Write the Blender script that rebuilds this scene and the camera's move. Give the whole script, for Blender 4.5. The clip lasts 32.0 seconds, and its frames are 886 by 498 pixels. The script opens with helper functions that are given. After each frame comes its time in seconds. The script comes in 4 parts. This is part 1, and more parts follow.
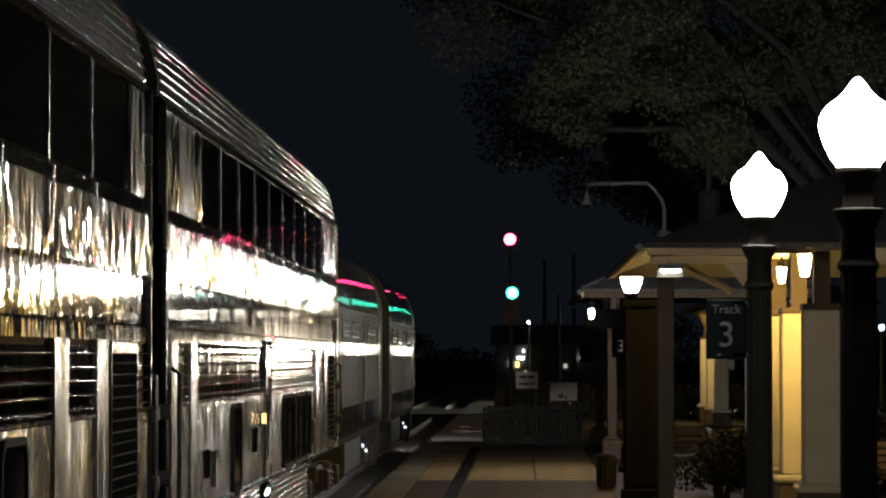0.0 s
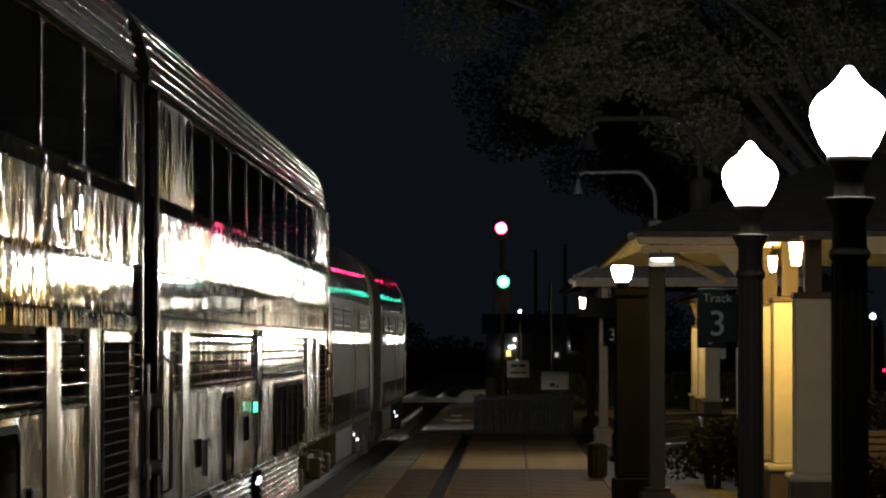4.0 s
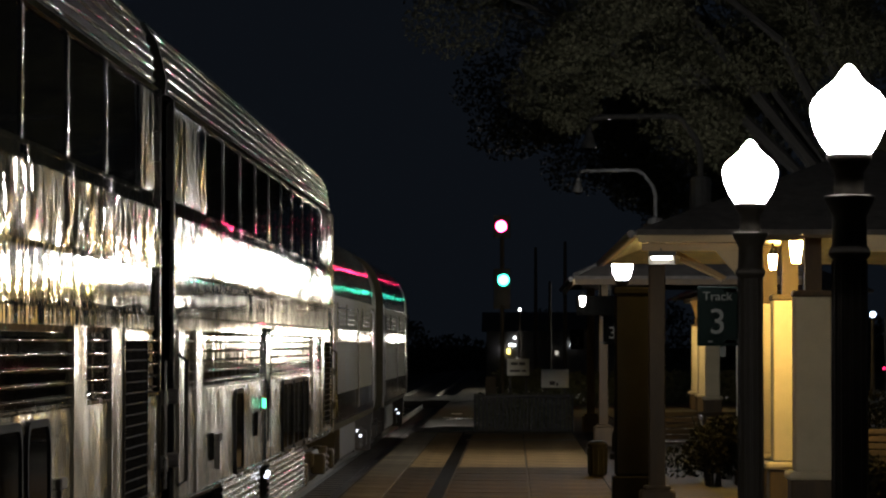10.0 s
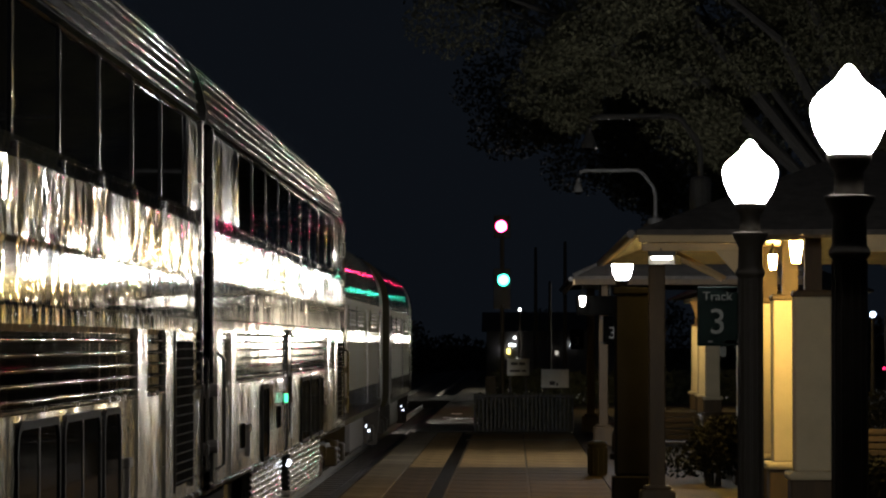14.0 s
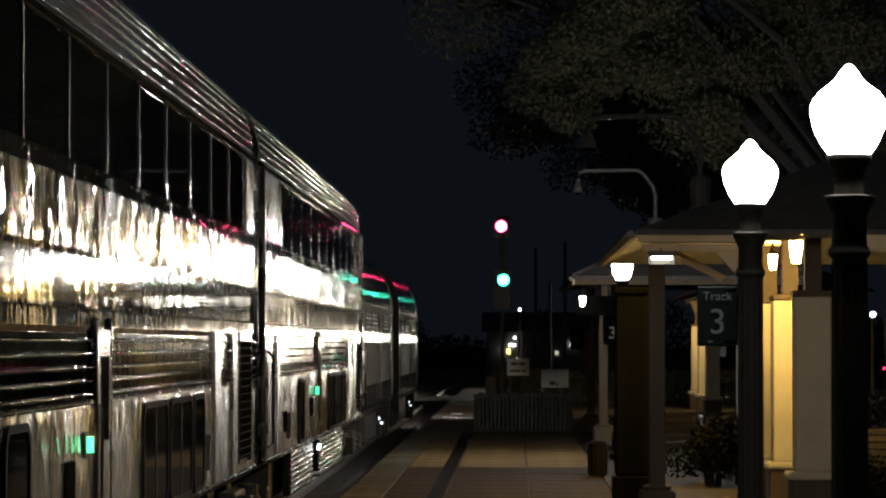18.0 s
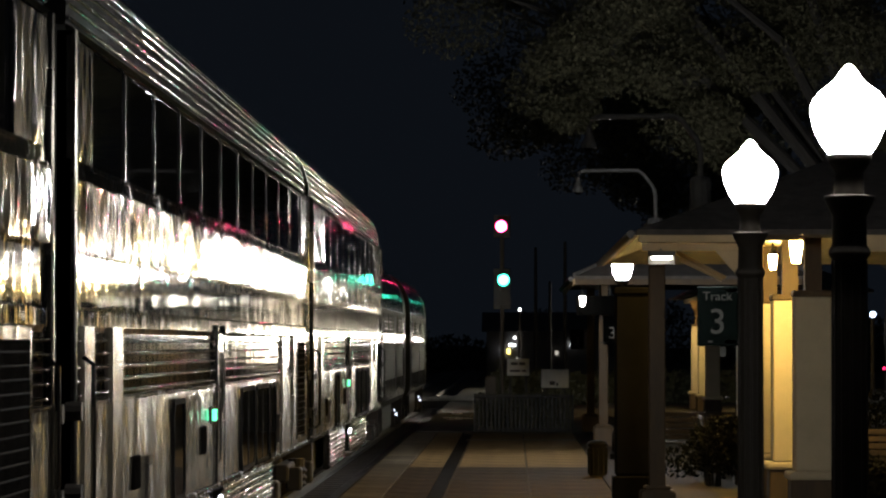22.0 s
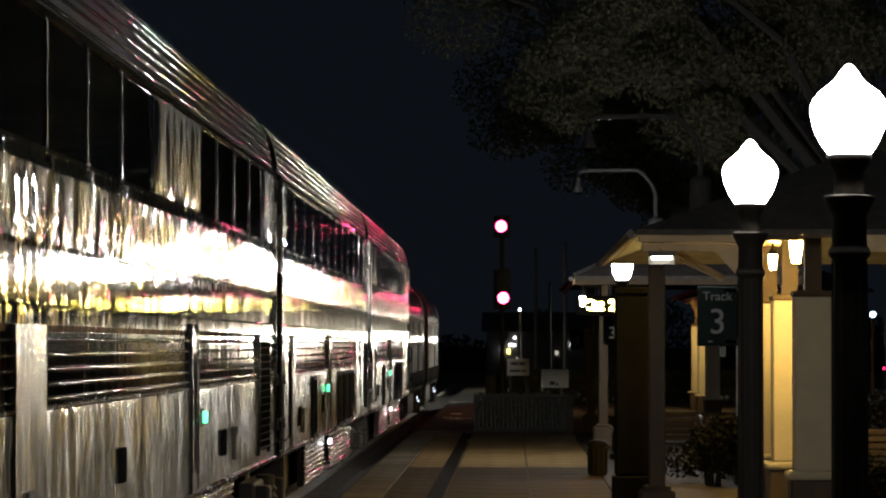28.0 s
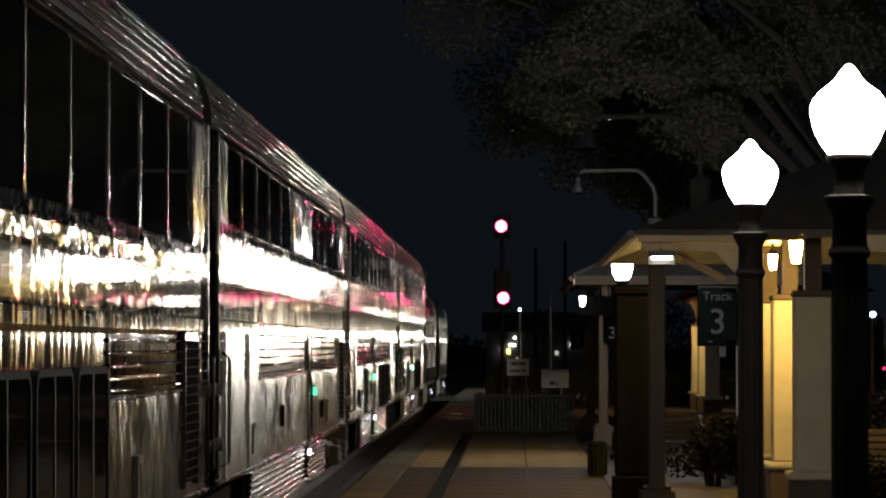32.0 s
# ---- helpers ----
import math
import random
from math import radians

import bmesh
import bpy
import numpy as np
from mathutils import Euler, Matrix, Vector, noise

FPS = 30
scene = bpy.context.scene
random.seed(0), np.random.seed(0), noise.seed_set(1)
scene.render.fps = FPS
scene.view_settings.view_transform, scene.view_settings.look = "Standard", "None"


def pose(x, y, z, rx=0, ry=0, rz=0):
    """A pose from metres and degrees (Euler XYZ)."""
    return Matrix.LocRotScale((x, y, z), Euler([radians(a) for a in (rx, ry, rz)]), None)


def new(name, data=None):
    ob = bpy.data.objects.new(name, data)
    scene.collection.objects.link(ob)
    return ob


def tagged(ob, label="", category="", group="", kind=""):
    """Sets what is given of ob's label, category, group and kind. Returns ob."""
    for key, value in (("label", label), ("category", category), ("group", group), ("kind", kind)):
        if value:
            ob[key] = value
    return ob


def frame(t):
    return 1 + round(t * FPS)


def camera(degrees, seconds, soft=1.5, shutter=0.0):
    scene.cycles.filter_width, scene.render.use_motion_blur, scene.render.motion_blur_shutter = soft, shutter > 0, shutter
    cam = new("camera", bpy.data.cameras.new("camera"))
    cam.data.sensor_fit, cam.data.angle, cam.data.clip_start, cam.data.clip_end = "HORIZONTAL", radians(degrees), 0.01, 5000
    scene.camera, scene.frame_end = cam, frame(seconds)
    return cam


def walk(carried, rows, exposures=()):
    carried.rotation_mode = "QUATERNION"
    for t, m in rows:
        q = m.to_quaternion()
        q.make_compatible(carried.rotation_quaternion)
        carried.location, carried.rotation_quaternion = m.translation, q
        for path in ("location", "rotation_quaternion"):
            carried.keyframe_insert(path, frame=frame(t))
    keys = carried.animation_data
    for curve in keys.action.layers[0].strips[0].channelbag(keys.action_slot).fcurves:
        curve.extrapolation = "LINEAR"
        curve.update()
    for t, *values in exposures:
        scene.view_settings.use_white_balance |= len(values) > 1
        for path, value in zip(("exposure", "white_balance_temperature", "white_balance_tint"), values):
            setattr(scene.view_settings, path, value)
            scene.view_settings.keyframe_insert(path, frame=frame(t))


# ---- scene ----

from math import atan, degrees, sin, cos, pi

# ---- camera: a long lens on a tripod at the platform's edge, settling in the first seconds ----
LENS = 6315.0 / 784.0
EYE = 2.33
cam = camera(2 * degrees(atan(1 / LENS)), 32.0, soft=2.2)


def aim(right, down):
    """The camera's pose for a far point of the track at these offsets (1568 units to the width) from the middle."""
    return pose(0, 0, EYE, 90 + degrees(atan(down / 6315)), 0, degrees(atan(right / 6315)))


walk(cam, [(0.0, aim(139.5, 191)), (0.5, aim(132, 191)), (1.0, aim(127, 190)), (1.5, aim(124, 186)), (2.0, aim(124, 182)),
           (2.5, aim(124, 177.5)), (3.0, aim(124, 176)), (3.5, aim(124, 173)), (5.5, aim(124, 170)), (7.0, aim(124, 169.2)),
           (8.5, aim(124, 168)), (20.0, aim(124, 168)), (32.0, aim(124, 168))])

# ---- night sky and exposure ----
world = bpy.data.worlds.new("night")
scene.world = world
world.use_nodes = True
wn = world.node_tree.nodes
wn["Background"].inputs["Color"].default_value = (0.34, 0.45, 0.66, 1)
wn["Background"].inputs["Strength"].default_value = 0.0082
scene.view_settings.exposure = 0.4

GLOBE = 205.0
LANTERN = 780.0


# ---- materials ----
def node_mat(name):
    m = bpy.data.materials.new(name)
    m.use_nodes = True
    return m, m.node_tree.nodes, m.node_tree.links, m.node_tree.nodes["Principled BSDF"]


def rough_mat(name, base, vary=0.35, rough=0.75, metal=0.0, scale=3.0, fine=60.0, bump=0.15, stretch=(1, 1, 1), spread=0.0, tint=None, spec=0.5):
    """Paint, stone, wood or metal with stains at one scale and grain at another."""
    m, n, k, b = node_mat(name)
    tc = n.new("ShaderNodeTexCoord")
    mp = n.new("ShaderNodeMapping")
    mp.inputs["Scale"].default_value = stretch
    k.new(tc.outputs["Object"], mp.inputs["Vector"])
    big, small = n.new("ShaderNodeTexNoise"), n.new("ShaderNodeTexNoise")
    big.inputs["Scale"].default_value, big.inputs["Detail"].default_value = scale, 5
    small.inputs["Scale"].default_value, small.inputs["Detail"].default_value = fine, 3
    k.new(mp.outputs[0], big.inputs["Vector"])
    k.new(mp.outputs[0], small.inputs["Vector"])
    mixed = n.new("ShaderNodeMath")
    mixed.operation = "MULTIPLY_ADD"
    mixed.inputs[1].default_value = 0.35
    k.new(small.outputs["Fac"], mixed.inputs[0])
    k.new(big.outputs["Fac"], mixed.inputs[2])
    ramp = n.new("ShaderNodeValToRGB")
    lo = [c * (1 - vary) for c in base]
    hi = [min(1, c * (1 + vary)) for c in (tint or base)]
    ramp.color_ramp.elements[0].position, ramp.color_ramp.elements[1].position = 0.45, 0.95
    ramp.color_ramp.elements[0].color, ramp.color_ramp.elements[1].color = (*lo, 1), (*hi, 1)
    k.new(mixed.outputs[0], ramp.inputs[0])
    last = ramp.outputs[0]
    if spread:
        info = n.new("ShaderNodeObjectInfo")
        hsv = n.new("ShaderNodeHueSaturation")
        mr = n.new("ShaderNodeMapRange")
        mr.inputs[3].default_value, mr.inputs[4].default_value = 1 - spread, 1 + spread
        k.new(info.outputs["Random"], mr.inputs[0])
        k.new(mr.outputs[0], hsv.inputs["Value"])
        k.new(last, hsv.inputs["Color"])
        last = hsv.outputs[0]
    k.new(last, b.inputs["Base Color"])
    rr = n.new("ShaderNodeMapRange")
    rr.inputs[3].default_value, rr.inputs[4].default_value = max(0.03, rough - 0.12), min(1, rough + 0.12)
    k.new(mixed.outputs[0], rr.inputs[0])
    k.new(rr.outputs[0], b.inputs["Roughness"])
    b.inputs["Metallic"].default_value = metal
    b.inputs["Specular IOR Level"].default_value = spec
    bp = n.new("ShaderNodeBump")
    bp.inputs["Strength"].default_value, bp.inputs["Distance"].default_value = bump, 0.01
    k.new(mixed.outputs[0], bp.inputs["Height"])
    k.new(bp.outputs[0], b.inputs["Normal"])
    return m


def glow_mat(name, colour, power):
    m, n, k, b = node_mat(name)
    b.inputs["Base Color"].default_value = (0.6, 0.6, 0.6, 1)
    b.inputs["Emission Color"].default_value = (*colour, 1)
    b.inputs["Emission Strength"].default_value = power
    return m


def steel_mat(name, base, rough, waves, ripple, dirt=0.35, metal=1.0, freq=5.2, tall=0.55, patchy=(1.5, 0.7), grain=0.0, edge=1.0, grime=0.0):
    """Sheet stainless steel: buckled between its frames so that lights are drawn out sideways in upright streaks."""
    m, n, k, b = node_mat(name)
    tc = n.new("ShaderNodeTexCoord")

    def tex(scale, detail):
        mp = n.new("ShaderNodeMapping")
        mp.inputs["Scale"].default_value = scale
        k.new(tc.outputs["Object"], mp.inputs["Vector"])
        t = n.new("ShaderNodeTexNoise")
        t.inputs["Scale"].default_value, t.inputs["Detail"].default_value = 1.0, detail
        k.new(mp.outputs[0], t.inputs["Vector"])
        return t.outputs["Fac"]

    wide, narrow, stain = tex((1, 1.3, 0.2), 0), tex((2, freq, tall), 2), tex((2, 5, 1.4), 6)
    dents = n.new("ShaderNodeMapRange")
    dents.inputs[1].default_value, dents.inputs[2].default_value = 0.5, 0.84
    k.new(narrow, dents.inputs[0])
    b1, b2 = n.new("ShaderNodeBump"), n.new("ShaderNodeBump")
    b1.inputs["Strength"].default_value, b1.inputs["Distance"].default_value = 1.0, waves
    b2.inputs["Strength"].default_value, b2.inputs["Distance"].default_value = 1.0, ripple
    k.new(wide, b1.inputs["Height"])
    k.new(dents.outputs[0], b2.inputs["Height"])
    k.new(b1.outputs[0], b2.inputs["Normal"])
    k.new(b2.outputs[0], b.inputs["Normal"])
    ramp = n.new("ShaderNodeValToRGB")
    ramp.color_ramp.elements[0].position, ramp.color_ramp.elements[1].position = 0.3, 0.72
    ramp.color_ramp.elements[0].color = (*[c * (1 - dirt) for c in base], 1)
    ramp.color_ramp.elements[1].color = (*base, 1)
    k.new(stain, ramp.inputs[0])
    last = ramp.outputs[0]
    if grime:
        film = n.new("ShaderNodeMapRange")
        film.inputs[1].default_value, film.inputs[2].default_value = 0.38, 0.62
        film.inputs[3].default_value, film.inputs[4].default_value = grime, 0.0
        k.new(tex((0.6, 0.75, 0.5), 4), film.inputs[0])
        brown = n.new("ShaderNodeMixRGB")
        brown.inputs["Color2"].default_value = (0.05, 0.042, 0.028, 1)
        k.new(film.outputs[0], brown.inputs["Fac"])
        k.new(last, brown.inputs["Color1"])
        last = brown.outputs[0]
        clean = n.new("ShaderNodeMath")
        clean.operation, clean.inputs[0].default_value = "SUBTRACT", metal
        k.new(film.outputs[0], clean.inputs[1])
        k.new(clean.outputs[0], b.inputs["Metallic"])
    k.new(last, b.inputs["Base Color"])
    b.inputs["Specular Tint"].default_value = (edge, edge * 0.97, edge * 0.9, 1)
    rr = n.new("ShaderNodeMapRange")
    rr.inputs[1].default_value, rr.inputs[2].default_value = 0.33, 0.67
    rr.inputs[3].default_value, rr.inputs[4].default_value = rough * patchy[0], rough * patchy[1]
    k.new(stain, rr.inputs[0])
    k.new(rr.outputs[0], b.inputs["Roughness"])
    b.inputs["Metallic"].default_value = metal
    if grain:
        tan = n.new("ShaderNodeTangent")
        tan.direction_type, tan.axis = "RADIAL", "Y"
        k.new(tan.outputs[0], b.inputs["Tangent"])
        b.inputs["Anisotropic"].default_value = grain
    return m


STEEL = steel_mat("stainless_steel", (0.62, 0.62, 0.61), 0.045, 0.005, 0.004, metal=1.0, freq=6.0, edge=0.8)
STEEL_BUCKLED = steel_mat("buckled_stainless_steel", (0.68, 0.68, 0.675), 0.1, 0.003, 0.003, metal=1.0, freq=9.0, tall=0.3, patchy=(1.25, 0.8), grain=1.0, edge=0.8)
STEEL_PIER = steel_mat("buckled_pier_steel", (0.55, 0.55, 0.54), 0.12, 0.003, 0.004, 0.4, metal=1.0, freq=8.0, tall=0.5, patchy=(1.25, 0.8), grain=1.0)
MULLION = steel_mat("polished_mullion", (0.5, 0.5, 0.49), 0.12, 0.01, 0.04, 0.3, metal=0.95, freq=8.0, tall=0.3, grain=1.0)
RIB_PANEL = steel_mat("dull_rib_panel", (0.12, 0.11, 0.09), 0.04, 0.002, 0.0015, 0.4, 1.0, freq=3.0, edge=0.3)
# Much darker base than the other coaches' brushed steel, with grime patches.
DARK_GRIMY_STEEL = steel_mat("dark_grimy_steel", (0.06, 0.052, 0.04), 0.12, 0.004, 0.006, 0.7, 0.9, freq=7.0, tall=0.6, grain=0.9, edge=0.4, grime=0.5)
SKIRT = steel_mat("grimy_skirt_steel", (0.115, 0.107, 0.088), 0.14, 0.008, 0.01, 0.5)
# Near-black sheet: the shade between the roof ribs is put into its colour.
ROOF_DARK = rough_mat("shade_roof_sheet", (0.005, 0.0048, 0.0045), 0.4, 0.75, scale=4, fine=40, spec=0.06)
# Rib steel dimmed by coach: weaker lamplight is put into the colour.
ROOF_DIMMEST = steel_mat("dimmest_roof_rib", (0.05, 0.049, 0.048), 0.05, 0.006, 0.01, metal=0.97, freq=9.0, edge=0.35)
ROOF_DIMMER = steel_mat("dimmer_roof_rib", (0.12, 0.118, 0.115), 0.05, 0.006, 0.01, metal=0.97, freq=9.0, edge=0.5)
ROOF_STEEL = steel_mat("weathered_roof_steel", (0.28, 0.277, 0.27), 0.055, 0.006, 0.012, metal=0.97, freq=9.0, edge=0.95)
STEEL_RIB = steel_mat("fluted_steel", (0.25, 0.245, 0.235), 0.06, 0.008, 0.014, freq=7.0, edge=0.6)
STEEL_BRUSHED = steel_mat("brushed_steel", (0.38, 0.35, 0.28), 0.13, 0.004, 0.006, 0.7, 0.82, freq=6.0, tall=0.5, patchy=(1.6, 0.5), grain=1.0, edge=0.85, grime=0.6)
PILASTER = steel_mat("matt_pilaster_steel", (0.24, 0.222, 0.18), 0.17, 0.004, 0.008, 0.55, 0.78, freq=7.0, tall=0.5, grain=0.9, edge=0.35, grime=0.45)
STEEL_DULL = steel_mat("weathered_steel", (0.2, 0.19, 0.175), 0.2, 0.01, 0.016, 0.5, edge=0.4)
LOCO = steel_mat("locomotive_paint", (0.045, 0.04, 0.027), 0.09, 0.008, 0.012, 0.5, 0.0, patchy=(1.4, 0.8))
LOCO.node_tree.nodes["Principled BSDF"].inputs["Specular IOR Level"].default_value = 0.12
LOCO_MATT = rough_mat("locomotive_matt_paint", (0.032, 0.028, 0.017), 0.4, 0.6, scale=1.5, fine=20, bump=0.1, stretch=(1, 1, 0.3), spec=0.02)
LOCO_DARK = steel_mat("locomotive_dark_paint", (0.02, 0.024, 0.035), 0.06, 0.005, 0.003, 0.4, 0.0)
RUBBER = rough_mat("black_rubber", (0.01, 0.01, 0.01), rough=0.85, spec=0.1)
IRON = rough_mat("dirty_iron", (0.035, 0.03, 0.026), rough=0.7, metal=0.3)
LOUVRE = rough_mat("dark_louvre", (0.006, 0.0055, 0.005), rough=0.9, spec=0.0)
GLASS, gn, gk, gb = node_mat("dark_window_glass")
gb.inputs["Base Color"].default_value = (0.002, 0.002, 0.002, 1)
gb.inputs["Roughness"].default_value = 0.04
gb.inputs["IOR"].default_value = 1.15
gb.inputs["Specular IOR Level"].default_value = 0.06
ASPHALT = rough_mat("platform_paving", (0.06, 0.044, 0.024), 0.3, 0.85, scale=0.6, fine=30, bump=0.25, spec=0.03)
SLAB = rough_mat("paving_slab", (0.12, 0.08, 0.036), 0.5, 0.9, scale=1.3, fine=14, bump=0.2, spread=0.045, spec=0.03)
# Slab tones carry the lamp's pool too: shade near, lamplight at 62-72 m.
SLAB_SHADED = rough_mat("shaded_zone_slab", (0.055, 0.039, 0.02), 0.5, 0.9, scale=1.3, fine=14, bump=0.2, spread=0.045, spec=0.03)
SLAB_LAMPLIT = rough_mat("lamplit_zone_slab", (0.16, 0.105, 0.046), 0.5, 0.9, scale=1.3, fine=14, bump=0.2, spread=0.045, spec=0.03)
PALE = rough_mat("pale_edge_stone", (0.11, 0.09, 0.06), 0.4, 0.85, scale=2, fine=20, bump=0.2, spread=0.2, spec=0.03)
PALE_PATH = rough_mat("pale_concrete", (0.16, 0.15, 0.13), 0.3, 0.9, scale=1.5, fine=30, spec=0.03)
BALLAST = rough_mat("ballast", (0.1, 0.09, 0.08), 0.5, 0.95, scale=9, fine=50, bump=0.8, spec=0.05)
GROUND = rough_mat("dark_ground", (0.07, 0.062, 0.048), 0.4, 0.95, scale=0.5, fine=20, bump=0.4, spec=0.03)
LAMP_IRON = rough_mat("dark_bronze_cast_iron", (0.014, 0.0115, 0.0085), 0.3, 0.6, scale=6, fine=50, spec=0.15)
PAINT_BLACK = rough_mat("black_cast_iron", (0.011, 0.011, 0.01), 0.4, 0.5, scale=6, fine=50)
PAINT_BROWN = rough_mat("brown_painted_wood", (0.07, 0.045, 0.021), 0.35, 0.7, scale=5, fine=60, stretch=(1, 1, 0.15))
CREAM = rough_mat("cream_painted_wood", (0.52, 0.38, 0.2), 0.16, 0.6, scale=3, fine=50)
PLASTER = rough_mat("pale_plaster", (0.5, 0.43, 0.29), 0.12, 0.8, scale=2.5, fine=70)
# Near-black pier tone: the unlit side's shade is put into the colour.
PIER_SHADE = rough_mat("shade_dark_pier", (0.012, 0.0105, 0.0085), 0.3, 0.95, scale=4, fine=50, spec=0.1)
MATT = rough_mat("matt_black_casing", (0.0015, 0.0015, 0.0015), 0.3, 0.95, spec=0.01)
SHINGLE = rough_mat("dark_roof_shingles", (0.075, 0.066, 0.058), 0.4, 0.9, scale=6, fine=50, bump=0.5)
WOOD = rough_mat("bench_wood", (0.07, 0.048, 0.03), 0.4, 0.7, scale=4, fine=50, stretch=(0.2, 1, 1), spread=0.2)
GALV = rough_mat("galvanised_steel", (0.11, 0.106, 0.1), 0.3, 0.6, metal=0.2, scale=5, fine=40)
SIGN_GREEN = rough_mat("dark_green_sign", (0.003, 0.007, 0.006), 0.25, 0.7, scale=4, fine=30, bump=0.03, spec=0.08)
WHITE = rough_mat("white_sign_paint", (0.85, 0.85, 0.8), 0.1, 0.5, scale=4, fine=40, bump=0.04)
# White letters toned down to grey: the night's dimness is in the colour.
SIGN_WHITE = rough_mat("dimmed_white_letters", (0.08, 0.084, 0.075), 0.2, 0.6, scale=6, fine=40, bump=0.04)
GREYTEXT = rough_mat("grey_letters", (0.075, 0.075, 0.07), 0.2, 0.6)
LEAF = rough_mat("leaves", (0.055, 0.052, 0.03), 0.4, 0.8, scale=1.2, fine=15, bump=0.1, spread=0.2, spec=0.1)
BARK = rough_mat("bark", (0.014, 0.012, 0.009), 0.4, 0.95, scale=6, fine=30, bump=0.7, stretch=(1, 1, 0.25))
# Far below the hedge's leaf tone: shade is put into the colour.
SHRUB_LEAF = rough_mat("shaded_shrub_leaves", (0.008, 0.008, 0.0045), 0.4, 0.7, scale=2, fine=20, spec=0.12)
HEDGE = rough_mat("dark_hedge_leaves", (0.05, 0.052, 0.026), 0.4, 0.8, scale=2, fine=20)
BIN_BROWN = rough_mat("dark_brown_bin", (0.009, 0.0075, 0.006), 0.4, 0.8, scale=5, fine=50, spec=0.15)
ROAD = rough_mat("dark_road_asphalt", (0.045, 0.042, 0.038), 0.4, 0.95, scale=1.5, fine=30, spec=0.1)
DRAIN = rough_mat("dark_drain_iron", (0.012, 0.01, 0.007), 0.4, 0.9, scale=3, fine=30, spec=0.02)
SIDE_DARK = rough_mat("side_darkening", (0.04, 0.03, 0.02), 0.5, 0.95, scale=14, fine=60, bump=0.8, spec=0.1)
FARWALL = rough_mat("far_wall", (0.12, 0.11, 0.1), 0.3, 0.9, scale=0.5, fine=8)
GLOBE_GLOW = glow_mat("lit_globe", (1.0, 0.97, 0.92), GLOBE)
LANTERN_GLOW = glow_mat("warm_lantern_glass", (1.0, 0.67, 0.2), LANTERN)
FAR_LANTERN = glow_mat("far_lantern_glass", (1.0, 0.72, 0.3), 420.0)
HALL_GLOW = glow_mat("reflected_hall_lamp", (1.0, 0.93, 0.76), 620.0)
HALL_PANE = glow_mat("reflected_hall_pane", (1.0, 0.86, 0.55), 4.0)
COOL_GLOW = glow_mat("white_lantern_glass", (1.0, 0.94, 0.82), 45.0)
COOL_GLOBE = glow_mat("cool_lit_globe", (0.97, 0.98, 1.0), 500.0)
TUBE_GLOW = glow_mat("fluorescent_tube", (1.0, 0.93, 0.78), 12.0)
FAR_WHITE = glow_mat("far_white_lamp", (0.9, 0.95, 1.0), 6.0)
FAR_DIM = glow_mat("far_dim_window", (1.0, 0.93, 0.8), 0.35)
FAR_BLUE = glow_mat("far_bluish_lamp", (0.6, 0.78, 1.0), 5.0)
FAR_YELLOW = glow_mat("far_yellow_window", (1.0, 0.8, 0.22), 2.2)
STEP_GLOW = glow_mat("step_light", (0.75, 0.82, 1.0), 3.0)
HEADLIGHT = glow_mat("headlight_lens", (1.0, 0.97, 0.9), 400.0)
RED_CORE = glow_mat("red_signal_lens", (1.0, 0.03, 0.13), 60.0)
RED_RING = glow_mat("red_weak_glow", (1.0, 0.02, 0.13), 2.2)
GREEN_CORE = glow_mat("green_signal_lens", (0.05, 1.0, 0.62), 15.0)
GREEN_RING = glow_mat("green_weak_glow", (0.0, 0.9, 0.55), 1.6)
AMBER_LAMP = glow_mat("amber_indicator", (1.0, 0.55, 0.14), 2.6)
GREEN_LAMP = glow_mat("green_indicator", (0.03, 1.0, 0.42), 1.8)
LED = glow_mat("led_letters", (1.0, 0.84, 0.13), 60.0)


